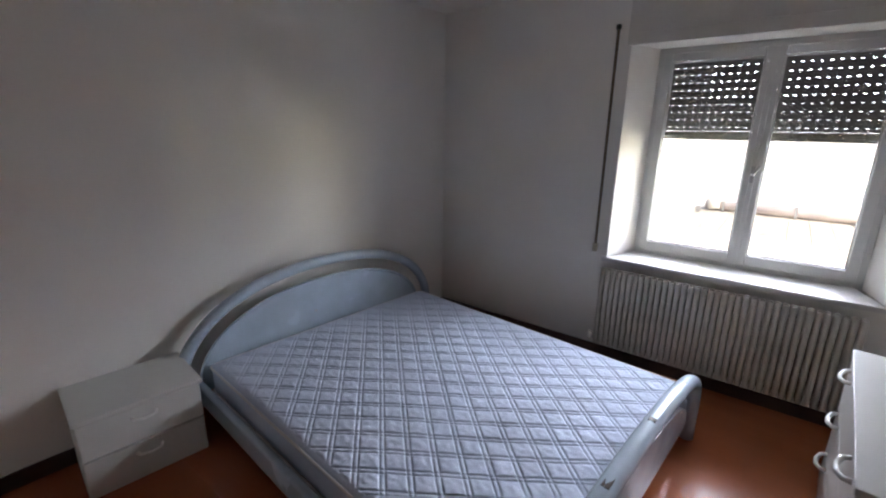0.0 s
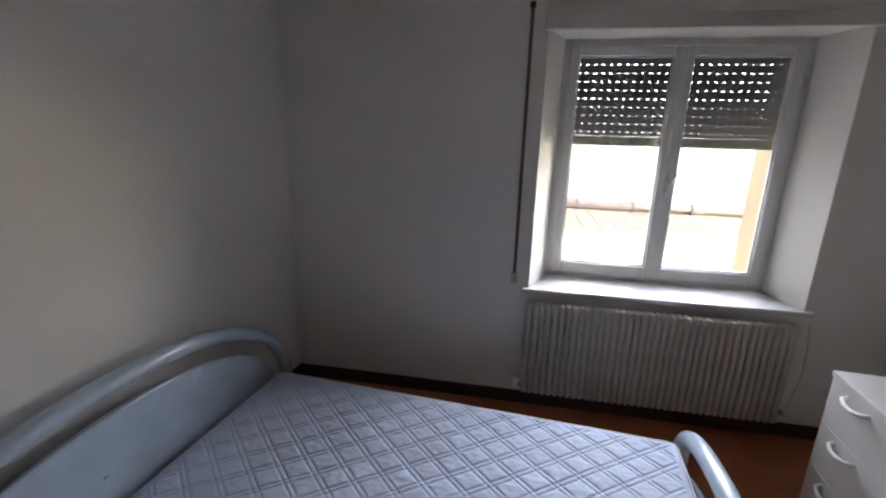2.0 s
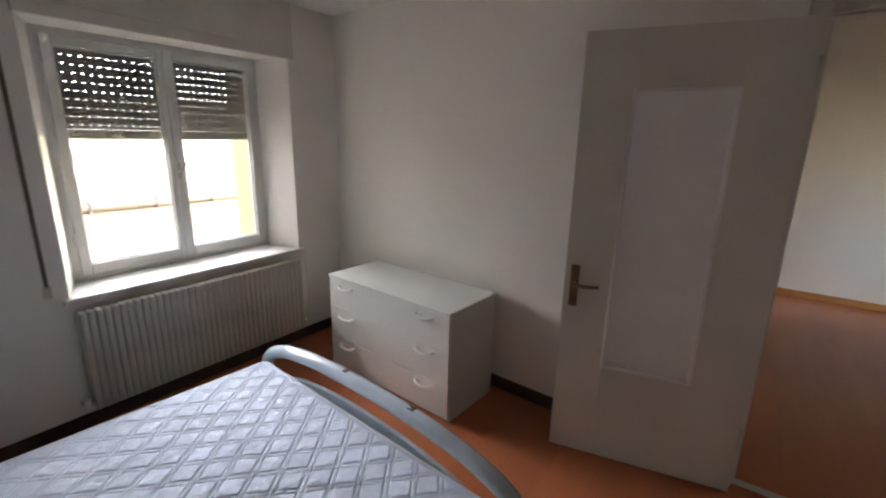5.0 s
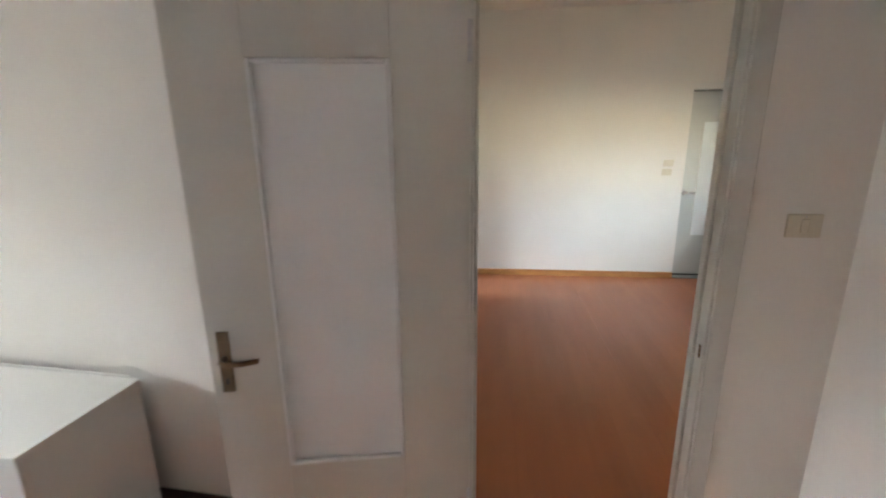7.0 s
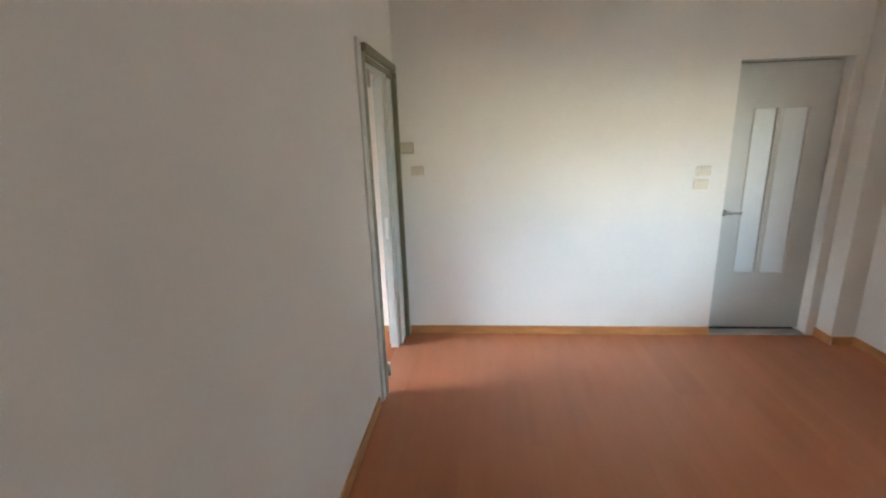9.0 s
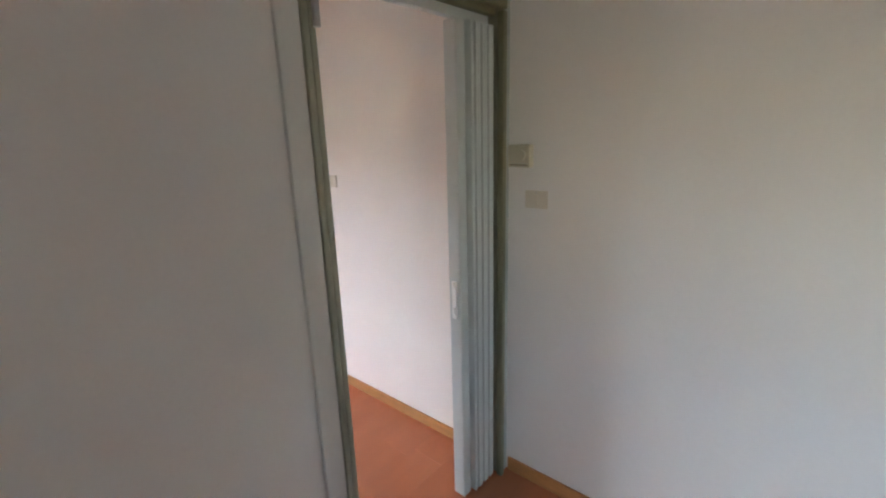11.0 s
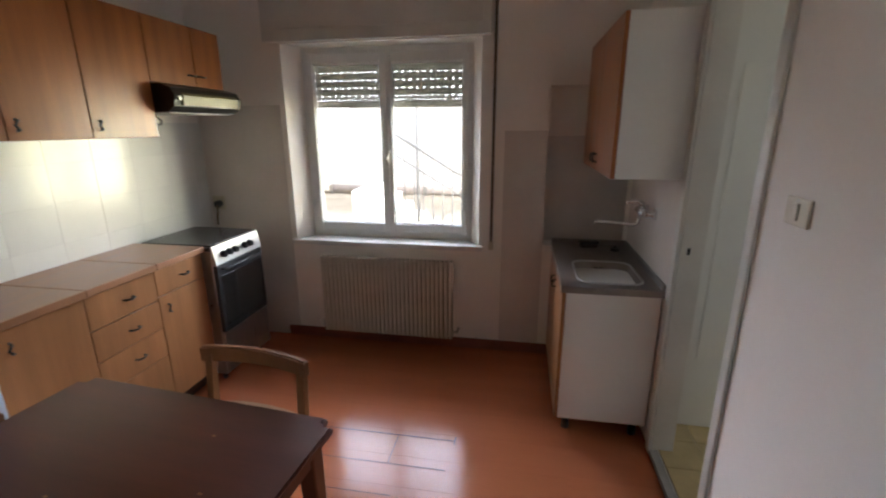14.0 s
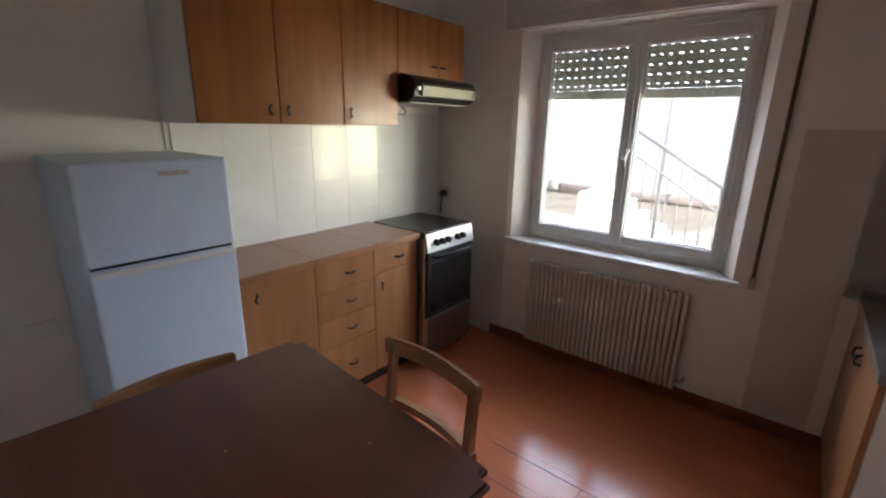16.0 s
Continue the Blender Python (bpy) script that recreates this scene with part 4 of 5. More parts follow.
# chest of drawers
cd = empty("chest_of_drawers", pose(0.506, 1.968, 0, 0, 0, -3.8), "white laminate chest with three wide drawers", "chest of drawers")
part("carcass", B(-0.162, 0.265, -0.525, 0.525, 0.0, 0.652, 0.002), WHITE_LAM, cd)
part("top", B(-0.186, 0.268, -0.529, 0.529, 0.6525, 0.675, 0.003), WHITE_LAM, cd)
part("back_edge", B(0.2685, 0.276, -0.48, 0.48, 0.30, 0.682, 0.002), WHITE_LAM, cd)
for k in range(3):
    z0 = 0.020 + k * 0.2105
    dr = part("drawer", B(-0.181, -0.163, -0.523, 0.523, z0, z0 + 0.2085, 0.0015), WHITE_LAM, cd)
    for yc in (-0.345, 0.35):
        zc = z0 + 0.175
        part("handle", tube(bmesh.new(), [(-0.179, yc - 0.066, zc), (-0.202, yc - 0.058, zc - 0.004), (-0.215, yc - 0.022, zc - 0.010), (-0.215, yc + 0.022, zc - 0.010), (-0.202, yc + 0.058, zc - 0.004), (-0.179, yc + 0.066, zc)], 0.0085, 8), WHITE_PLASTIC, dr)


# ---- kitchen ----
FX = 1.83


def d_handle(x, y, z, side, parent, flat=False):
    """A small black bow handle on a cabinet front that faces -x or +x."""
    s = 0.026
    if flat:
        pts = [(x, y - s, z), (x + side * 0.018, y - s * 0.9, z), (x + side * 0.022, y, z - 0.003), (x + side * 0.018, y + s * 0.9, z), (x, y + s, z)]
    else:
        pts = [(x, y, z - s * 0.8), (x + side * 0.02, y - 0.006, z - s * 0.7), (x + side * 0.024, y - 0.022, z), (x + side * 0.02, y - 0.006, z + s * 0.7), (x, y, z + s * 0.8)]
    part("handle", tube(bmesh.new(), pts, 0.005, 8), BLACK, parent, "small black bow handle")


def base_unit(y0, y1, fronts, label, dark=BEECH):
    """A floor cabinet; fronts are (z0, z1, kind, handle y)."""
    u = empty("base_cabinet", pose(KX0, (y0 + y1) / 2, 0), label, "kitchen cabinet", "base cabinets along the wall")
    h = (y1 - y0) / 2
    d = FX - KX0
    part("carcass", B(0.002, d - 0.02, -h + 0.001, h - 0.001, 0.10, 0.862), WHITE_LAM, u)
    part("plinth", B(0.02, d - 0.07, -h + 0.001, h - 0.001, 0.0, 0.099), DARK_BASE, u)
    for z0, z1, kind, hy in fronts:
        f = part("drawer" if kind == "drawer" else "door", B(d - 0.019, d, -h + 0.002, h - 0.002, z0, z1, 0.0025), dark, u)
        d_handle(d, hy, (z0 + z1) / 2 if kind == "drawer" else z1 - 0.075, 1, f, kind == "drawer")
    return u


base_unit(1.505, 1.885, [(0.11, 0.855, "door", -0.11)], "light cherry base cabinet with one tall door")
base_unit(1.885, 2.268, [(0.70, 0.855, "drawer", 0.02), (0.545, 0.695, "drawer", 0.02), (0.385, 0.54, "drawer", 0.02), (0.11, 0.38, "drawer", 0.02)], "light cherry base cabinet with four drawers")
base_unit(2.268, 2.622, [(0.715, 0.855, "drawer", 0.02), (0.11, 0.71, "door", -0.12)], "light cherry base cabinet with drawer over door")
for a, b in ((1.505, 1.884), (1.886, 2.267), (2.269, 2.622)):
    w = empty("worktop", pose(KX0, (a + b) / 2, 0.864), "brown laminate kitchen worktop section", "worktop", "worktop sections")
    part("slab", B(0.002, 0.475, (a - b) / 2, (b - a) / 2, 0.0, 0.034, 0.004), WORKTOP, w)


def wall_unit(y0, y1, z0, z1, doors, label):
    u = empty("wall_cabinet", pose(KX0, (y0 + y1) / 2, z0), label, "kitchen cabinet", "wall cabinets above the worktop")
    h, d = (y1 - y0) / 2, 0.366
    part("carcass", B(0.002, d - 0.02, -h + 0.001, h - 0.001, 0, z1 - z0), WHITE_SIDE, u)
    for a, b, hy in doors:
        f = part("door", B(d - 0.019, d, a - (y0 + y1) / 2 + 0.002, b - (y0 + y1) / 2 - 0.002, 0.001, z1 - z0 - 0.001, 0.0025), CHERRY, u)
        d_handle(d, hy - (y0 + y1) / 2, 0.06, 1, f, z1 - z0 < 0.5)
    return u


wall_unit(1.465, 2.172, 1.52, 2.13, [(1.465, 1.818, 1.775), (1.818, 2.172, 1.86)], "cherry veneer wall cabinet with two doors")
wall_unit(2.172, 2.553, 1.52, 2.13, [(2.172, 2.553, 2.215)], "cherry veneer wall cabinet with one door")
wall_unit(2.553, 3.15, 1.80, 2.13, [(2.553, 2.90, 2.86), (2.90, 3.15, 2.94)], "short cherry veneer cabinet over the hood")

# extractor hood
hood = empty("extractor_hood", pose(KX0, 2.85, 1.65), "black slimline extractor hood under the short cabinet", "extractor hood")
prof = [(0.0, 0.0), (0.43, 0.0), (0.475, 0.03), (0.485, 0.085), (0.46, 0.125), (0.40, 0.146), (0.0, 0.146)]
bm = bmesh.new()
prism(bm, prof, -0.285, 0.285, "y")
part("body", bm, BLACK, hood)
part("glass_visor", prism(bmesh.new(), [(0.478, 0.035), (0.492, 0.035), (0.497, 0.085), (0.484, 0.10)], -0.235, 0.235, "y"), mat("amber_visor", (0.11, 0.095, 0.035), 0.35, metal=0.0, var=0.1, grain=0.02, bump=0.0), hood, "shiny amber visor strip")
# dark metal instead of steel, painting the shade under the hood
part("filter_grille", B(0.05, 0.42, -0.26, 0.26, -0.006, -0.0005), IRON, hood, "grey filter, darkened as the hood's shaded underside")
part("knob", tube(bmesh.new(), [(0.485, -0.262, 0.07), (0.50, -0.262, 0.07)], 0.011, 12), STEEL, hood)
part("cable", tube(bmesh.new(), [(0.12, -0.16, -0.005), (0.13, -0.10, -0.05), (0.12, 0.0, -0.065), (0.08, 0.06, -0.04), (0.02, 0.08, -0.004)], 0.004, 6), BLACK, hood)

# gas cooker
ck = empty("cooker", pose(KX0, 2.868, 0), "steel and black freestanding cooker with oven", "cooker")
cw, cdp = 0.235, 0.50
part("body", B(0.03, cdp, -cw, cw, 0.05, 0.86, 0.004), STEEL, ck)
for a in (0.06, cdp - 0.05):
    for s in (-1, 1):
        part("foot", tube(bmesh.new(), [(a, s * (cw - 0.04), 0.0), (a, s * (cw - 0.04), 0.052)], 0.016, 10), BLACK, ck)
part("hob_top", B(0.03, cdp + 0.012, -cw, cw, 0.861, 0.886, 0.005), BLACK, ck, "black hob top")
part("control_panel", prism(bmesh.new(), [(cdp, 0.775), (cdp + 0.03, 0.775), (cdp + 0.012, 0.888), (cdp, 0.888)], -cw, cw, "y"), STEEL, ck, "brushed steel control panel")
for i, yy in enumerate((-0.155, -0.10, -0.045, 0.055, 0.11)):
    part("knob", tube(bmesh.new(), [(cdp + 0.018, yy, 0.832), (cdp + 0.047, yy, 0.828)], 0.019, 14), BLACK, ck, "black control knob")
od = part("oven_door", B(cdp, cdp + 0.028, -cw + 0.004, cw - 0.004, 0.34, 0.77, 0.004), BLACK, ck)
part("oven_window", B(cdp + 0.027, cdp + 0.031, -cw + 0.03, cw - 0.03, 0.38, 0.70, 0.001), DARK_GLASS, od, "dark oven glass")
part("oven_handle", tube(bmesh.new(), [(cdp + 0.02, -0.19, 0.742), (cdp + 0.055, -0.185, 0.742), (cdp + 0.055, 0.185, 0.742), (cdp + 0.02, 0.19, 0.742)], 0.009, 10), BLACK, od)
part("storage_drawer", B(cdp, cdp + 0.022, -cw + 0.004, cw - 0.004, 0.07, 0.332, 0.004), STEEL, ck)
part("hob_lid", B(0.035, cdp + 0.004, -cw + 0.004, cw - 0.004, 0.8865, 0.898, 0.004), mat("dark_enamel_lid", (0.05, 0.046, 0.042), 0.22, var=0.08, grain=0.02, bump=0.0), ck, "dark closed hob lid")

# gas tap and socket behind the cooker
gs = empty("gas_tap", pose(1.46, KY1, 1.03), "dark socket with plug and hanging gas hose", "gas tap")
part("plate", B(-0.05, 0.05, -0.012, 0, -0.05, 0.05, 0.004), CREAM_PLASTIC, gs)
part("plug", tube(bmesh.new(), [(0.01, -0.01, -0.005), (0.01, -0.05, -0.008)], 0.026, 12), BLACK, gs)
part("hose", tube(bmesh.new(), [(0.01, -0.045, -0.01), (0.012, -0.055, -0.06), (0.0, -0.05, -0.10), (-0.01, -0.04, -0.16)], 0.008, 8), BRASS, gs)

# fridge
fr = empty("fridge", pose(KX0, 1.255, 0), "white two-door fridge freezer beside the worktop", "fridge")
part("body", B(0.03, 0.455, -0.238, 0.238, 0.03, 1.40, 0.01), FRIDGE, fr)
ud = part("freezer_door", B(0.46, 0.50, -0.24, 0.24, 1.062, 1.40, 0.012, 3), FRIDGE, fr)
ld = part("fridge_door", B(0.46, 0.50, -0.24, 0.24, 0.06, 1.052, 0.012, 3), FRIDGE, fr)
part("top_trim", B(0.465, 0.508, -0.238, 0.238, 1.022, 1.046, 0.008), WHITE_PLASTIC, ld, "yellowed grip trim")
part("badge", B(0.4995, 0.502, 0.0, 0.10, 1.345, 1.362, 0.0005), STEEL, ud)
# black strip that darkens the gap between the two doors
part("gap_seal", B(0.455, 0.485, -0.23, 0.23, 1.052, 1.062), BLACK, fr)
for yy in (-0.2, 0.2):
    part("foot", tube(bmesh.new(), [(0.40, yy, 0.0), (0.40, yy, 0.032)], 0.02, 10), BLACK, fr)

# sink cabinet and top
SY0, SY1 = 2.49, 3.338
sc = empty("sink_cabinet", pose(KX1, (SY0 + SY1) / 2, 0), "sink cabinet with white side and wooden doors", "kitchen cabinet")
hh = (SY1 - SY0) / 2
part("carcass", B(-0.445, -0.02, -hh + 0.018, hh, 0.10, 0.785), WHITE_LAM, sc)
part("side_panel", B(-0.448, -0.012, -hh, -hh + 0.018, 0.085, 0.79, 0.002), WHITE_SIDE, sc, "white laminate side panel")
for a, b, hy in ((-hh + 0.001, -0.002, -0.04), (0.002, hh - 0.002, 0.04)):
    f = part("door", B(-0.468, -0.449, a, b, 0.088, 0.785, 0.0025), BEECH, sc)
    d_handle(-0.468, hy, 0.70, -1, f)
for xx in (-0.40, -0.06):
    for yy in (-hh + 0.05, hh - 0.06):
        part("leg", tube(bmesh.new(), [(xx, yy, 0), (xx, yy, 0.10)], 0.02, 10), BLACK, sc)
sk = empty("kitchen_sink", pose(KX1, (SY0 + SY1) / 2, 0.79), "stainless steel sink top with one basin and drainer", "sink")
bx0, bx1, by0, by1 = -0.385, -0.075, -hh + 0.055, -hh + 0.44
bm = bmesh.new()
for q in ((-0.475, bx0, -hh - 0.008, hh), (bx1, -0.003, -hh - 0.008, hh), (bx0, bx1, -hh - 0.008, by0), (bx0, bx1, by1, hh)):
    box(bm, q[0], q[1], q[2], q[3], 0.0, 0.034)
part("deck", bm, SINK_STEEL, sk)
bm = bmesh.new()
rings = []
for d, z in ((0.0, 0.0345), (0.006, 0.028), (0.02, -0.09), (0.05, -0.118), (0.12, -0.122)):
    c = 0.07
    ring = []
    for cx, cy3, a0 in ((bx1 - c, by1 - c, 0), (bx0 + c, by1 - c, 90), (bx0 + c, by0 + c, 180), (bx1 - c, by0 + c, 270)):
        ring += [bm.verts.new((cx + (c - d if c > d else -(d - c)) * math.cos(radians(a0 + k * 15)), cy3 + (c - d if c > d else -(d - c)) * math.sin(radians(a0 + k * 15)), z)) for k in range(7)]
    rings.append(ring)
for a, b in zip(rings, rings[1:]):
    for k in range(len(a)):
        f = bm.faces.new((a[k], a[(k + 1) % len(a)], b[(k + 1) % len(b)], b[k]))
        f.smooth = True
bm.faces.new(rings[-1])
part("basin", bm, SINK_STEEL, sk, "rounded steel basin")
for cx, sx in ((bx0, 1), (bx1, -1)):
    for cy3, sy in ((by0, 1), (by1, -1)):
        c = 0.07
        fan = [(cx, cy3)] + [(cx + sx * (c - c * math.cos(radians(k * 15))), cy3 + sy * (c - c * math.sin(radians(k * 15)))) for k in range(7)]
        part("corner_plate", prism(bmesh.new(), fan, 0.031, 0.034, "z"), SINK_STEEL, sk)
part("rim", tube(bmesh.new(), [(v[0], v[1], 0.036) for v in [(bx1 - 0.07 + 0.07 * math.cos(radians(k * 15)), by1 - 0.07 + 0.07 * math.sin(radians(k * 15))) for k in range(7)] + [(bx0 + 0.07 + 0.07 * math.cos(radians(90 + k * 15)), by1 - 0.07 + 0.07 * math.sin(radians(90 + k * 15))) for k in range(7)] + [(bx0 + 0.07 + 0.07 * math.cos(radians(180 + k * 15)), by0 + 0.07 + 0.07 * math.sin(radians(180 + k * 15))) for k in range(7)] + [(bx1 - 0.07 + 0.07 * math.cos(radians(270 + k * 15)), by0 + 0.07 + 0.07 * math.sin(radians(270 + k * 15))) for k in range(7)] + [(bx1, by1 - 0.07)]], 0.006, 8, cap=False), STEEL, sk)
part("upstand", B(-0.018, -0.003, -hh - 0.006, hh, 0.034, 0.065, 0.004), SINK_STEEL, sk)
part("upstand", B(-0.47, -0.018, hh - 0.015, hh, 0.034, 0.065, 0.004), SINK_STEEL, sk)
for i in (-1, 0):
    part("overflow_slot", B((bx0 + bx1) / 2 + i * 0.028, (bx0 + bx1) / 2 + i * 0.028 + 0.02, by1 - 0.013, by1 - 0.0085, -0.01, 0.004), BLACK, sk)
part("drain", tube(bmesh.new(), [((bx0 + bx1) / 2, (by0 + by1) / 2, -0.124), ((bx0 + bx1) / 2, (by0 + by1) / 2, -0.1195)], 0.035, 16), CHROME, sk)
for k in range(7):
    part("drainer_rib", B(-0.40 + k * 0.05, -0.388 + k * 0.05, by1 + 0.06, hh - 0.05, 0.0335, 0.0365, 0.001), SINK_STEEL, sk)

tap = empty("wall_tap", pose(KX1, 2.86, 1.10), "chrome wall-mounted mixer tap with long swivel spout", "tap")
part("body", tube(bmesh.new(), [(-0.05, -0.075, 0.03), (-0.05, 0.075, 0.03)], 0.022, 14), CHROME, tap)
for s in (-1, 1):
    part("wall_union", tube(bmesh.new(), [(0.0, s * 0.075, 0.03), (-0.02, s * 0.075, 0.03), (-0.05, s * 0.075, 0.03)], lambda f: 0.03 - 0.012 * f, 14), CHROME, tap)
part("lever", tube(bmesh.new(), [(-0.05, 0.0, 0.045), (-0.055, 0.0, 0.075), (-0.085, 0.0, 0.085), (-0.13, 0.01, 0.075)], lambda f: 0.018 - 0.008 * f, 12), CHROME, tap)
part("spout", tube(bmesh.new(), [(-0.055, 0.02, 0.015), (-0.06, 0.02, -0.035), (-0.08, 0.03, -0.045), (-0.25, 0.09, -0.045), (-0.275, 0.10, -0.055)], 0.009, 10), CHROME, tap)

br = empty("scrub_brush", pose(4.12, 3.24, 0.826, 0, 0, 12), "black scrubbing brush lying at the sink's back", "brush")
part("head", B(-0.07, 0.05, -0.03, 0.03, 0.018, 0.045, 0.012, 3), BLACK, br)
part("bristles", B(-0.062, 0.042, -0.024, 0.024, 0.0, 0.019, 0.004), SCUFF, br)
sp = empty("sink_plug", pose(4.26, 3.18, 0.826), "black rubber sink plug beside the brush", "plug")
part("disc", tube(bmesh.new(), [(0, 0, 0), (0, 0, 0.018)], lambda f: 0.03 - 0.008 * f, 16), BLACK, sp)
part("knob", tube(bmesh.new(), [(0, 0, 0.017), (0, 0, 0.032)], 0.009, 10), BLACK, sp)

# wall cabinet over the sink
wc = empty("wall_cabinet", pose(KX1, 2.89, 1.345), "white-sided wall cabinet with cherry doors above the sink", "kitchen cabinet")
part("carcass", B(-0.288, -0.002, -0.448, 0.445, 0.0, 0.668, 0.002), WHITE_SIDE, wc)
for a, b, hy in ((-0.449, -0.002, -0.04), (0.002, 0.445, 0.04)):
    f = part("door", B(-0.308, -0.289, a, b, 0.0, 0.668, 0.0025), CHERRY, wc)
    d_handle(-0.308, hy, 0.065, -1, f)

# table and chairs
tb = empty("kitchen_table", pose(2.64, 1.055, 0, 0, 0, -5), "dark walnut laminate kitchen table with worn top", "table")
TL, TW = 0.485, 0.455
bm = B(-TL, TL, -TW, TW, 0.70, 0.728)
bmesh.ops.bevel(bm, geom=[e for e in bm.edges if abs(e.verts[0].co.z - e.verts[1].co.z) > 0.01], offset=0.035, segments=5, affect="EDGES")
bmesh.ops.bevel(bm, geom=[e for e in bm.edges if abs(e.verts[0].co.z - e.verts[1].co.z) < 0.001 and len(e.link_faces) == 2 and abs(e.link_faces[0].normal.z - e.link_faces[1].normal.z) > 0.5], offset=0.006, segments=2, affect="EDGES")
part("tabletop", bm, TABLE_TOP, tb)
for s in (-1, 1):
    part("apron", B(-TL + 0.07, TL - 0.07, s * (TW - 0.055) - 0.01, s * (TW - 0.055) + 0.01, 0.62, 0.70), TABLE_TOP, tb)
    part("apron", B(s * (TL - 0.055) - 0.01, s * (TL - 0.055) + 0.01, -TW + 0.07, TW - 0.07, 0.62, 0.70), TABLE_TOP, tb)
    for s2 in (-1, 1):
        bm = bmesh.new()
        box(bm, s * (TL - 0.065) - 0.028, s * (TL - 0.065) + 0.028, s2 * (TW - 0.065) - 0.028, s2 * (TW - 0.065) + 0.028, 0.0, 0.70, 0.006)
        for v in bm.verts:
            if v.co.z < 0.2:
                v.co.x = s * (TL - 0.055) + (v.co.x - s * (TL - 0.065)) * 0.72
                v.co.y = s2 * (TW - 0.055) + (v.co.y - s2 * (TW - 0.065)) * 0.72
        part("leg", bm, TABLE_TOP, tb)
for i, (a, b) in enumerate(((0.18, 0.30), (0.30, 0.12), (-0.05, 0.02))):
    part("chip", B(a - 0.006, a + 0.006, b - 0.003, b + 0.003, 0.7275, 0.7287), BEECH, tb, "small pale chip in the top")


def chair():
    """A wooden kitchen chair with a bowed top rail; it faces -y, its back at y = 0.2."""
    c = empty("kitchen_chair", pose(0, 0, 0), "worn light wooden kitchen chair pushed to the table", "chair", "chairs at the kitchen table")
    part("seat", B(-0.205, 0.205, -0.21, 0.18, 0.435, 0.455, 0.008, 3), CHAIR_WOOD, c)
    for s in (-1, 1):
        bm = bmesh.new()
        prism(bm, [(0.155, 0.0), (0.185, 0.0), (0.195, 0.44), (0.222, 0.775), (0.197, 0.775), (0.165, 0.44)], s * 0.19 - 0.014, s * 0.19 + 0.014, "x")
        part("back_post", bm, CHAIR_WOOD, c)
        part("leg", prism(bmesh.new(), [(-0.195, 0.0), (-0.17, 0.0), (-0.16, 0.436), (-0.20, 0.436)], s * 0.185 - 0.014, s * 0.185 + 0.014, "x"), CHAIR_WOOD, c)
        part("side_rail", B(s * 0.188 - 0.009, s * 0.188 + 0.009, -0.17, 0.17, 0.375, 0.432), CHAIR_WOOD, c)
        part("stretcher", B(s * 0.186 - 0.008, s * 0.186 + 0.008, -0.17, 0.165, 0.18, 0.205), CHAIR_WOOD, c)
    for yy in (-0.18, 0.165):
        part("seat_rail", B(-0.18, 0.18, yy - 0.009, yy + 0.009, 0.375, 0.432), CHAIR_WOOD, c)
    bm = bmesh.new()
    n = 14
    front, back = [], []
    for i in range(n + 1):
        u = -1 + 2 * i / n
        bow = 0.035 * (1 - u * u)
        front.append((u * 0.215, 0.188 + bow))
        back.append((u * 0.215, 0.214 + bow))
    prism(bm, front + back[::-1], 0.745, 0.805, "z")
    bmesh.ops.bevel(bm, geom=[e for e in bm.edges if abs(e.verts[0].co.z - e.verts[1].co.z) < 1e-4], offset=0.005, segments=2, affect="EDGES")
    part("top_rail", bm, CHAIR_WOOD, c)
    bm = bmesh.new()
    prism(bm, [(u, v - 0.012) for u, v in front] + [(u, v - 0.012) for u, v in back[::-1]], 0.545, 0.575, "z")
    part("lower_rail", bm, CHAIR_WOOD, c)
    return c


ch = chair()
ch.matrix_world = pose(2.745, 1.462, 0, 0, 0, -6)
low = copy_thing(ch, pose(2.27, 1.13, 0, 0, 0, 88) @ Matrix.Diagonal((1, 1, 0.875, 1)))

# cable duct on the wall over the fridge
cdct = empty("cable_duct", pose(KX0, 1.50, 1.36), "white plastic cable duct running up the wall", "cable duct")
part("duct", B(0.0, 0.014, -0.012, 0.012, 0.0, KZ - 1.3, 0.002), WHITE_PLASTIC, cdct)
fs = empty("wall_socket", pose(KX0, 0.93, 0.72), "white wall socket beside the fridge", "socket")
part("plate", B(0.0, 0.01, -0.055, 0.055, -0.038, 0.038, 0.003), WHITE_PLASTIC, fs)

# ---- outside ----
tv, tf = [], []


def add_block(v, f, x0, x1, y0, y1, z0, z1):
    k = len(v)
    v += [(x0, y0, z0), (x1, y0, z0), (x1, y1, z0), (x0, y1, z0), (x0, y0, z1), (x1, y0, z1), (x1, y1, z1), (x0, y1, z1)]
    f += [(k, k + 3, k + 2, k + 1), (k + 4, k + 5, k + 6, k + 7), (k, k + 1, k + 5, k + 4), (k + 1, k + 2, k + 6, k + 5), (k + 2, k + 3, k + 7, k + 6), (k + 3, k, k + 4, k + 7)]


for i in range(34):
    for j in range(24):
        add_block(tv, tf, -4.2 + i * 0.31, -4.2 + i * 0.31 + 0.302, 3.75 + j * 0.31, 3.75 + j * 0.31 + 0.302, -0.06, -0.03 + 0.004 * random.random())
me = bpy.data.meshes.new("terrace_tiles")
me.from_pydata(tv, [], tf)
me.materials.append(TERRACE)
tagged(new("terrace_tiles", me), "pale clay tiles of the terrace", "tiles", kind="stuff")
solo("ground", B(-400, 400, -400, 400, -0.4, -0.055), EARTH, "dry bare ground around the house", "ground", kind="structure")
# height chosen to fill the window views with white
solo("terrace_wall", B(-9, 5.2, 11.0, 11.3, -0.06, 3.2, 0.01), WHITE_PLASTER, "high sunlit plastered wall closing the terrace", "wall", kind="structure")
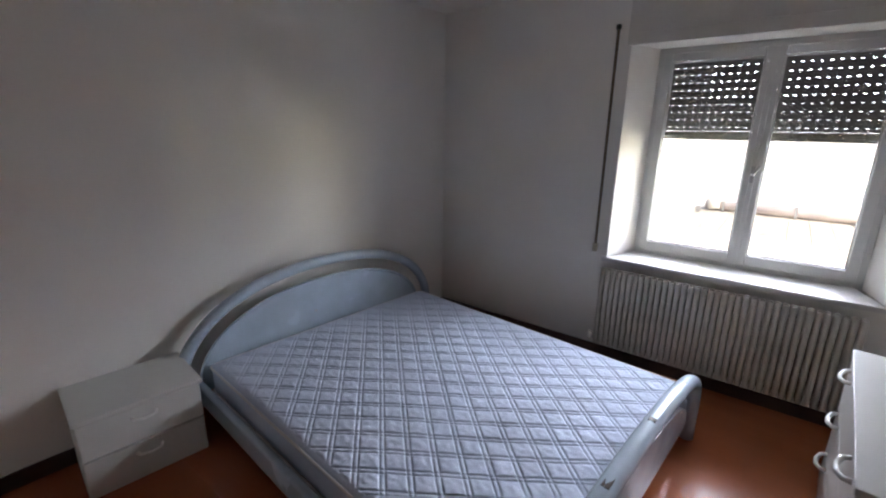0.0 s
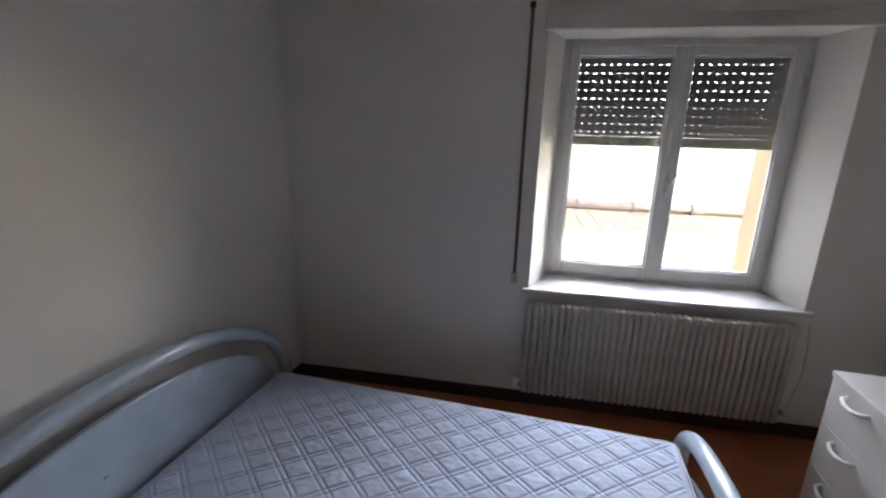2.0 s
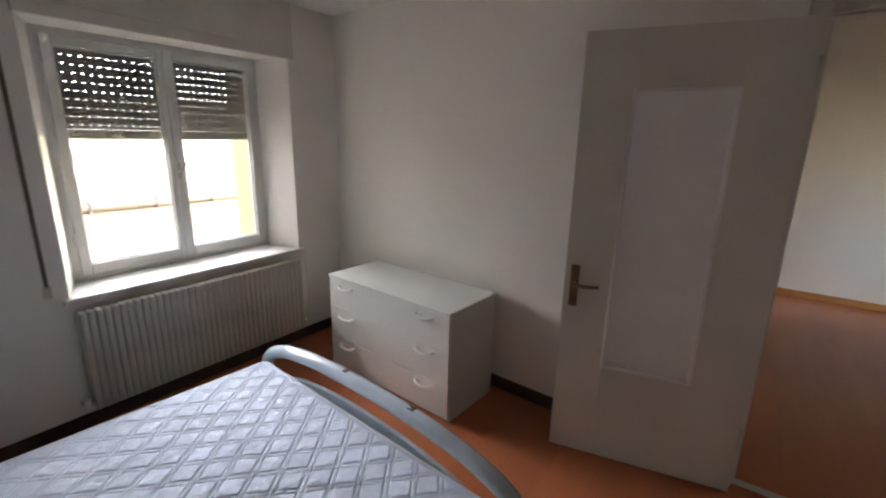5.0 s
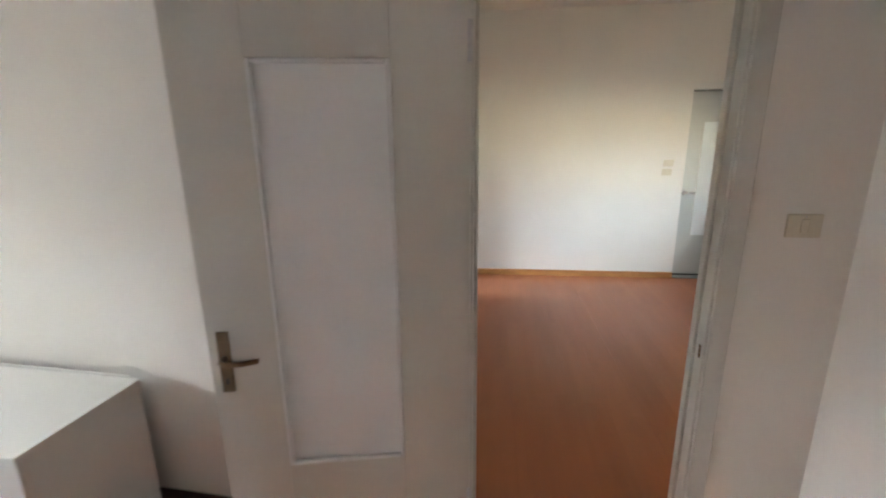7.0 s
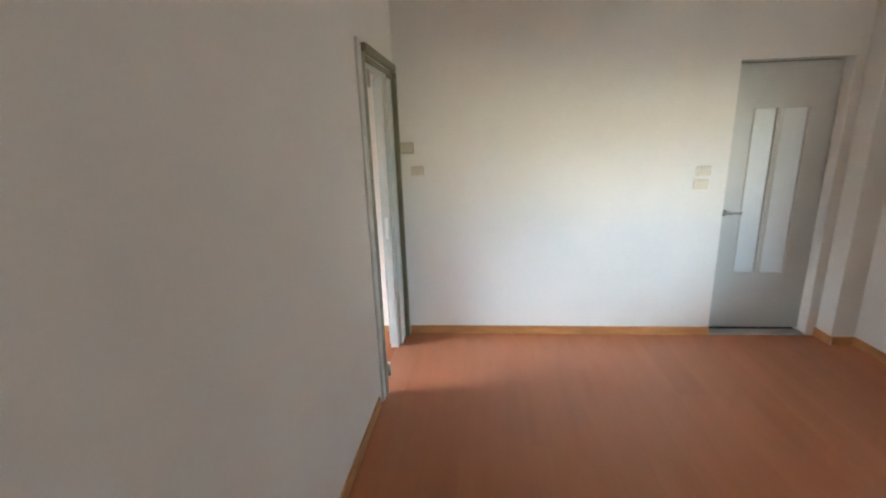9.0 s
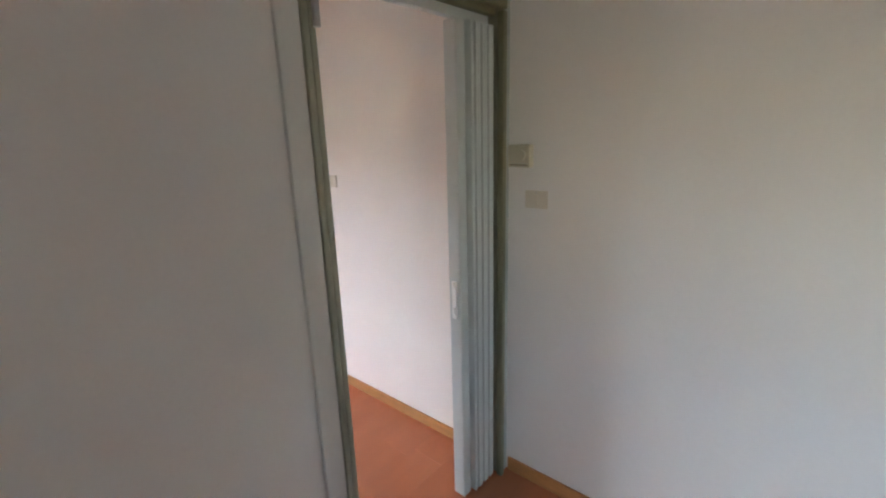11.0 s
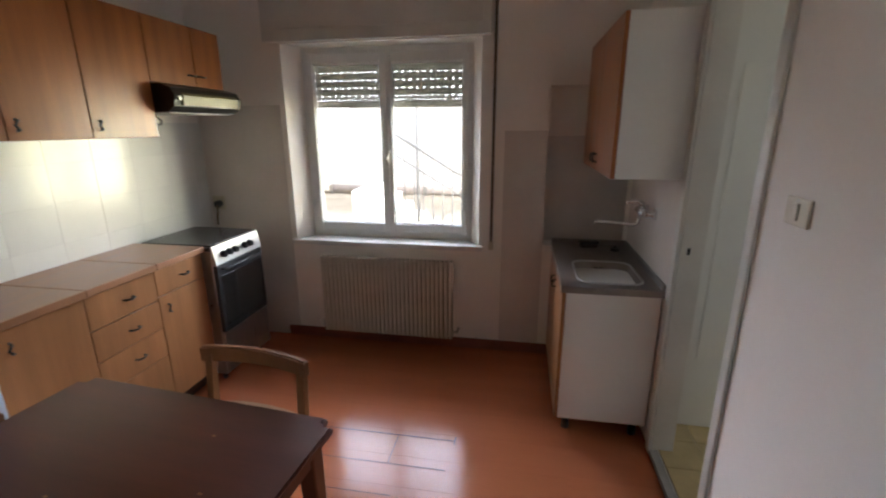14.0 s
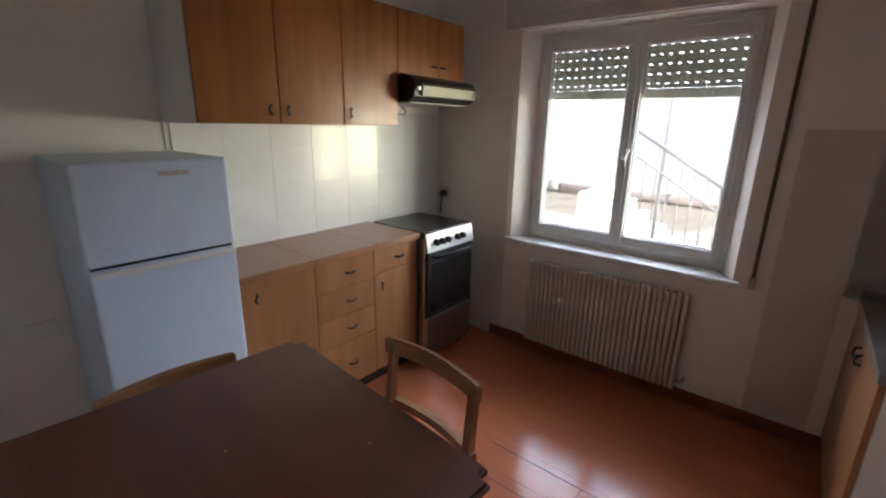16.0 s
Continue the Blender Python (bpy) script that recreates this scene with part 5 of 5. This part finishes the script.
solo("terrace_wall_side", B(-2.0, -1.55, 4.6, 9.0, -0.06, 1.7, 0.01), PLASTER, "sunlit white plastered side wall", "wall", kind="structure")
pp = empty("drain_pipe", pose(0, 10.85, 0.09), "pale weathered drain pipe along the foot of the terrace wall", "pipe")
part("pipe", tube(bmesh.new(), [(-1.3, 0, 0), (5.1, 0, 0)], 0.09, 14), PIPE_RED, pp)
for k in range(6):
    part("bracket", B(-1.0 + k * 1.2, -0.95 + k * 1.2, -0.1, 0.15, -0.15, 0.1, 0.005), IRON, pp)

# outside stair with its railing
part("valve", tube(bmesh.new(), [(-1.25, -0.02, 0.02), (-1.05, -0.03, 0.06)], 0.13, 12), PLASTER, pp, "white pipe bend")
part("foot_clamp", B(-1.42, -1.34, -0.5, -0.42, -0.15, 0.02, 0.004), IRON, pp)

st = empty("outside_stair", pose(2.35, 5.1, 0), "pale concrete outside stair with a grey iron railing", "stair")
for k in range(7):
    part("step", B(k * 0.17 - 0.55, k * 0.17 - 0.38 if k < 6 else 0.8, 0.0, 0.9, -0.06, 0.88 - k * 0.125, 0.006), PLASTER, st)
part("handrail", tube(bmesh.new(), [(-0.05, -0.02, 1.52), (0.85, -0.02, 0.98)], 0.02, 10), IRON, st)
part("lower_rail", tube(bmesh.new(), [(-0.05, -0.02, 1.30), (0.85, -0.02, 0.76)], 0.012, 8), IRON, st)
for k in range(9):
    x = -0.03 + k * 0.105
    part("baluster", tube(bmesh.new(), [(x, -0.02, 0.60 - 0.6 * x * 0.9), (x, -0.02, 1.51 - 0.6 * x)], 0.008, 6), IRON, st)
part("post", tube(bmesh.new(), [(0.22, 0.0, 0.5), (0.22, 0.0, 1.78)], 0.02, 8), IRON, st)


# ---- surfaces made of pieces ----
def patch(name, x0, x1, y0, y1, z0, z1, label, surface=OLD_TILE):
    return solo(name, B(x0, x1, y0, y1, z0, z1), surface, label, "wall tiles", kind="structure")


patch("tiled_dado_corner", KX0 + 0.0, 2.02, KY1 - 0.004, KY1 - 0.0005, 0.0, 1.715, "faded beige tiled area in the cooker corner")
patch("tiled_dado_window", 3.556, 3.829, KY1 - 0.004, KY1 - 0.0005, 0.0, 1.543, "faded pinkish tiled strip beside the window")
patch("tiled_dado_niche", 3.835, 4.355, KY1 + 0.115, KY1 + 0.119, 0.81, 1.51, "faded tiles at the back of the niche")
patch("tiled_dado_sink", KX1 - 0.004, KX1 - 0.0005, 2.435, 3.335, 0.83, 1.51, "faded tiles on the wall behind the sink")
patch("tiled_dado_fridge", KX0 + 0.0005, KX0 + 0.004, KY0 + 0.02, 1.46, 0.0, 1.375, "faded painted dado beside the fridge", KITCHEN_WALL)

splash = solo("tile_splashback", B(KX0 + 0.0005, KX0 + 0.004, 1.465, KY1 - 0.005, 0.80, 1.60), GROUT, "glossy white tiled splashback", "tiles", kind="structure")
tile_mesh = finish("tile", B(0.0, 0.003, 0.0006, 0.2494, 0.0006, 0.1994, 0.0006, 1), GLAZED)
yy = 1.466
while yy < KY1 - 0.02:
    for k in range(4):
        ob = new("tile", tile_mesh)
        ob.parent = splash
        ob.location = (KX0 + 0.004, yy, 0.80 + 0.2 * k)
        if yy + 0.25 > KY1 - 0.006:
            ob.scale = (1, (KY1 - 0.006 - yy) / 0.25, 1)
    yy += 0.25

floor = solo("floor", B(HX_S - 0.15, HX1 + 0.25, HY0 - 0.25, 3.55, -0.05, -0.003), DARK_BASE, "orange-brown laminate plank floor", "floor", kind="structure")
plank_mesh = finish("plank", B(0.0001, 1.1999, 0.0001, 0.1899, -0.010, 0.0, 0.00025, 1), LAMINATE)
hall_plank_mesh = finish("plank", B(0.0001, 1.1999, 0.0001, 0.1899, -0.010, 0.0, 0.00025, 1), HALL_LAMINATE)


def plank_floor(x0, x1, y0, y1, seed, plank=plank_mesh):
    rnd = random.Random(seed)
    y = y0
    while y < y1 - 0.01:
        x = x0 - rnd.random() * 1.1
        while x < x1 - 0.005:
            L = 1.2
            a, b = max(x, x0), min(x + L, x1)
            if b - a > 0.02:
                ob = new("plank", plank)
                ob.parent = floor
                ob.location = (a, y, 0)
                ob.scale = ((b - a) / 1.2, min(0.19, y1 - y) / 0.19, 1)
            x += L
        y += 0.19


plank_floor(HX_S, BX1 + 0.05, BY0, BY1, 3)
plank_floor(BX1 + 0.05, 1.02, HY1 + 0.05, BY1, 6)
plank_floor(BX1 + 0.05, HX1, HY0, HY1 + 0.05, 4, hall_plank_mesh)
plank_floor(KX0, KX1, HY1 + 0.05, KY1, 5)

for x0, x1, y0, y1 in ((2.62, 3.39, 2.3175, 2.3215), (2.70, 3.37, 2.1105, 2.1135), (2.78, 3.16, 1.9245, 1.9275), (3.090, 3.0935, 2.117, 2.3165), (3.388, 3.394, 2.295, 2.35)):
    part("open_joint", B(x0, x1, y0, y1, 0.0002, 0.0012), SCUFF, floor, "dark opened joint between planks")

side_floor = solo("floor_side_room", B(KX1 + 0.03, 6.1, 1.25, 2.68, -0.05, 0.02), GROUT, "straw-coloured tiled floor of the side room", "floor", kind="structure")
straw = finish("tile", B(0.002, 0.198, 0.002, 0.198, 0, 0.008, 0.001, 1), YELLOW_TILE)
for i in range(8):
    for j in range(7):
        ob = new("tile", straw)
        ob.parent = side_floor
        ob.location = (KX1 + 0.035 + i * 0.2, 1.28 + j * 0.2, 0.02)
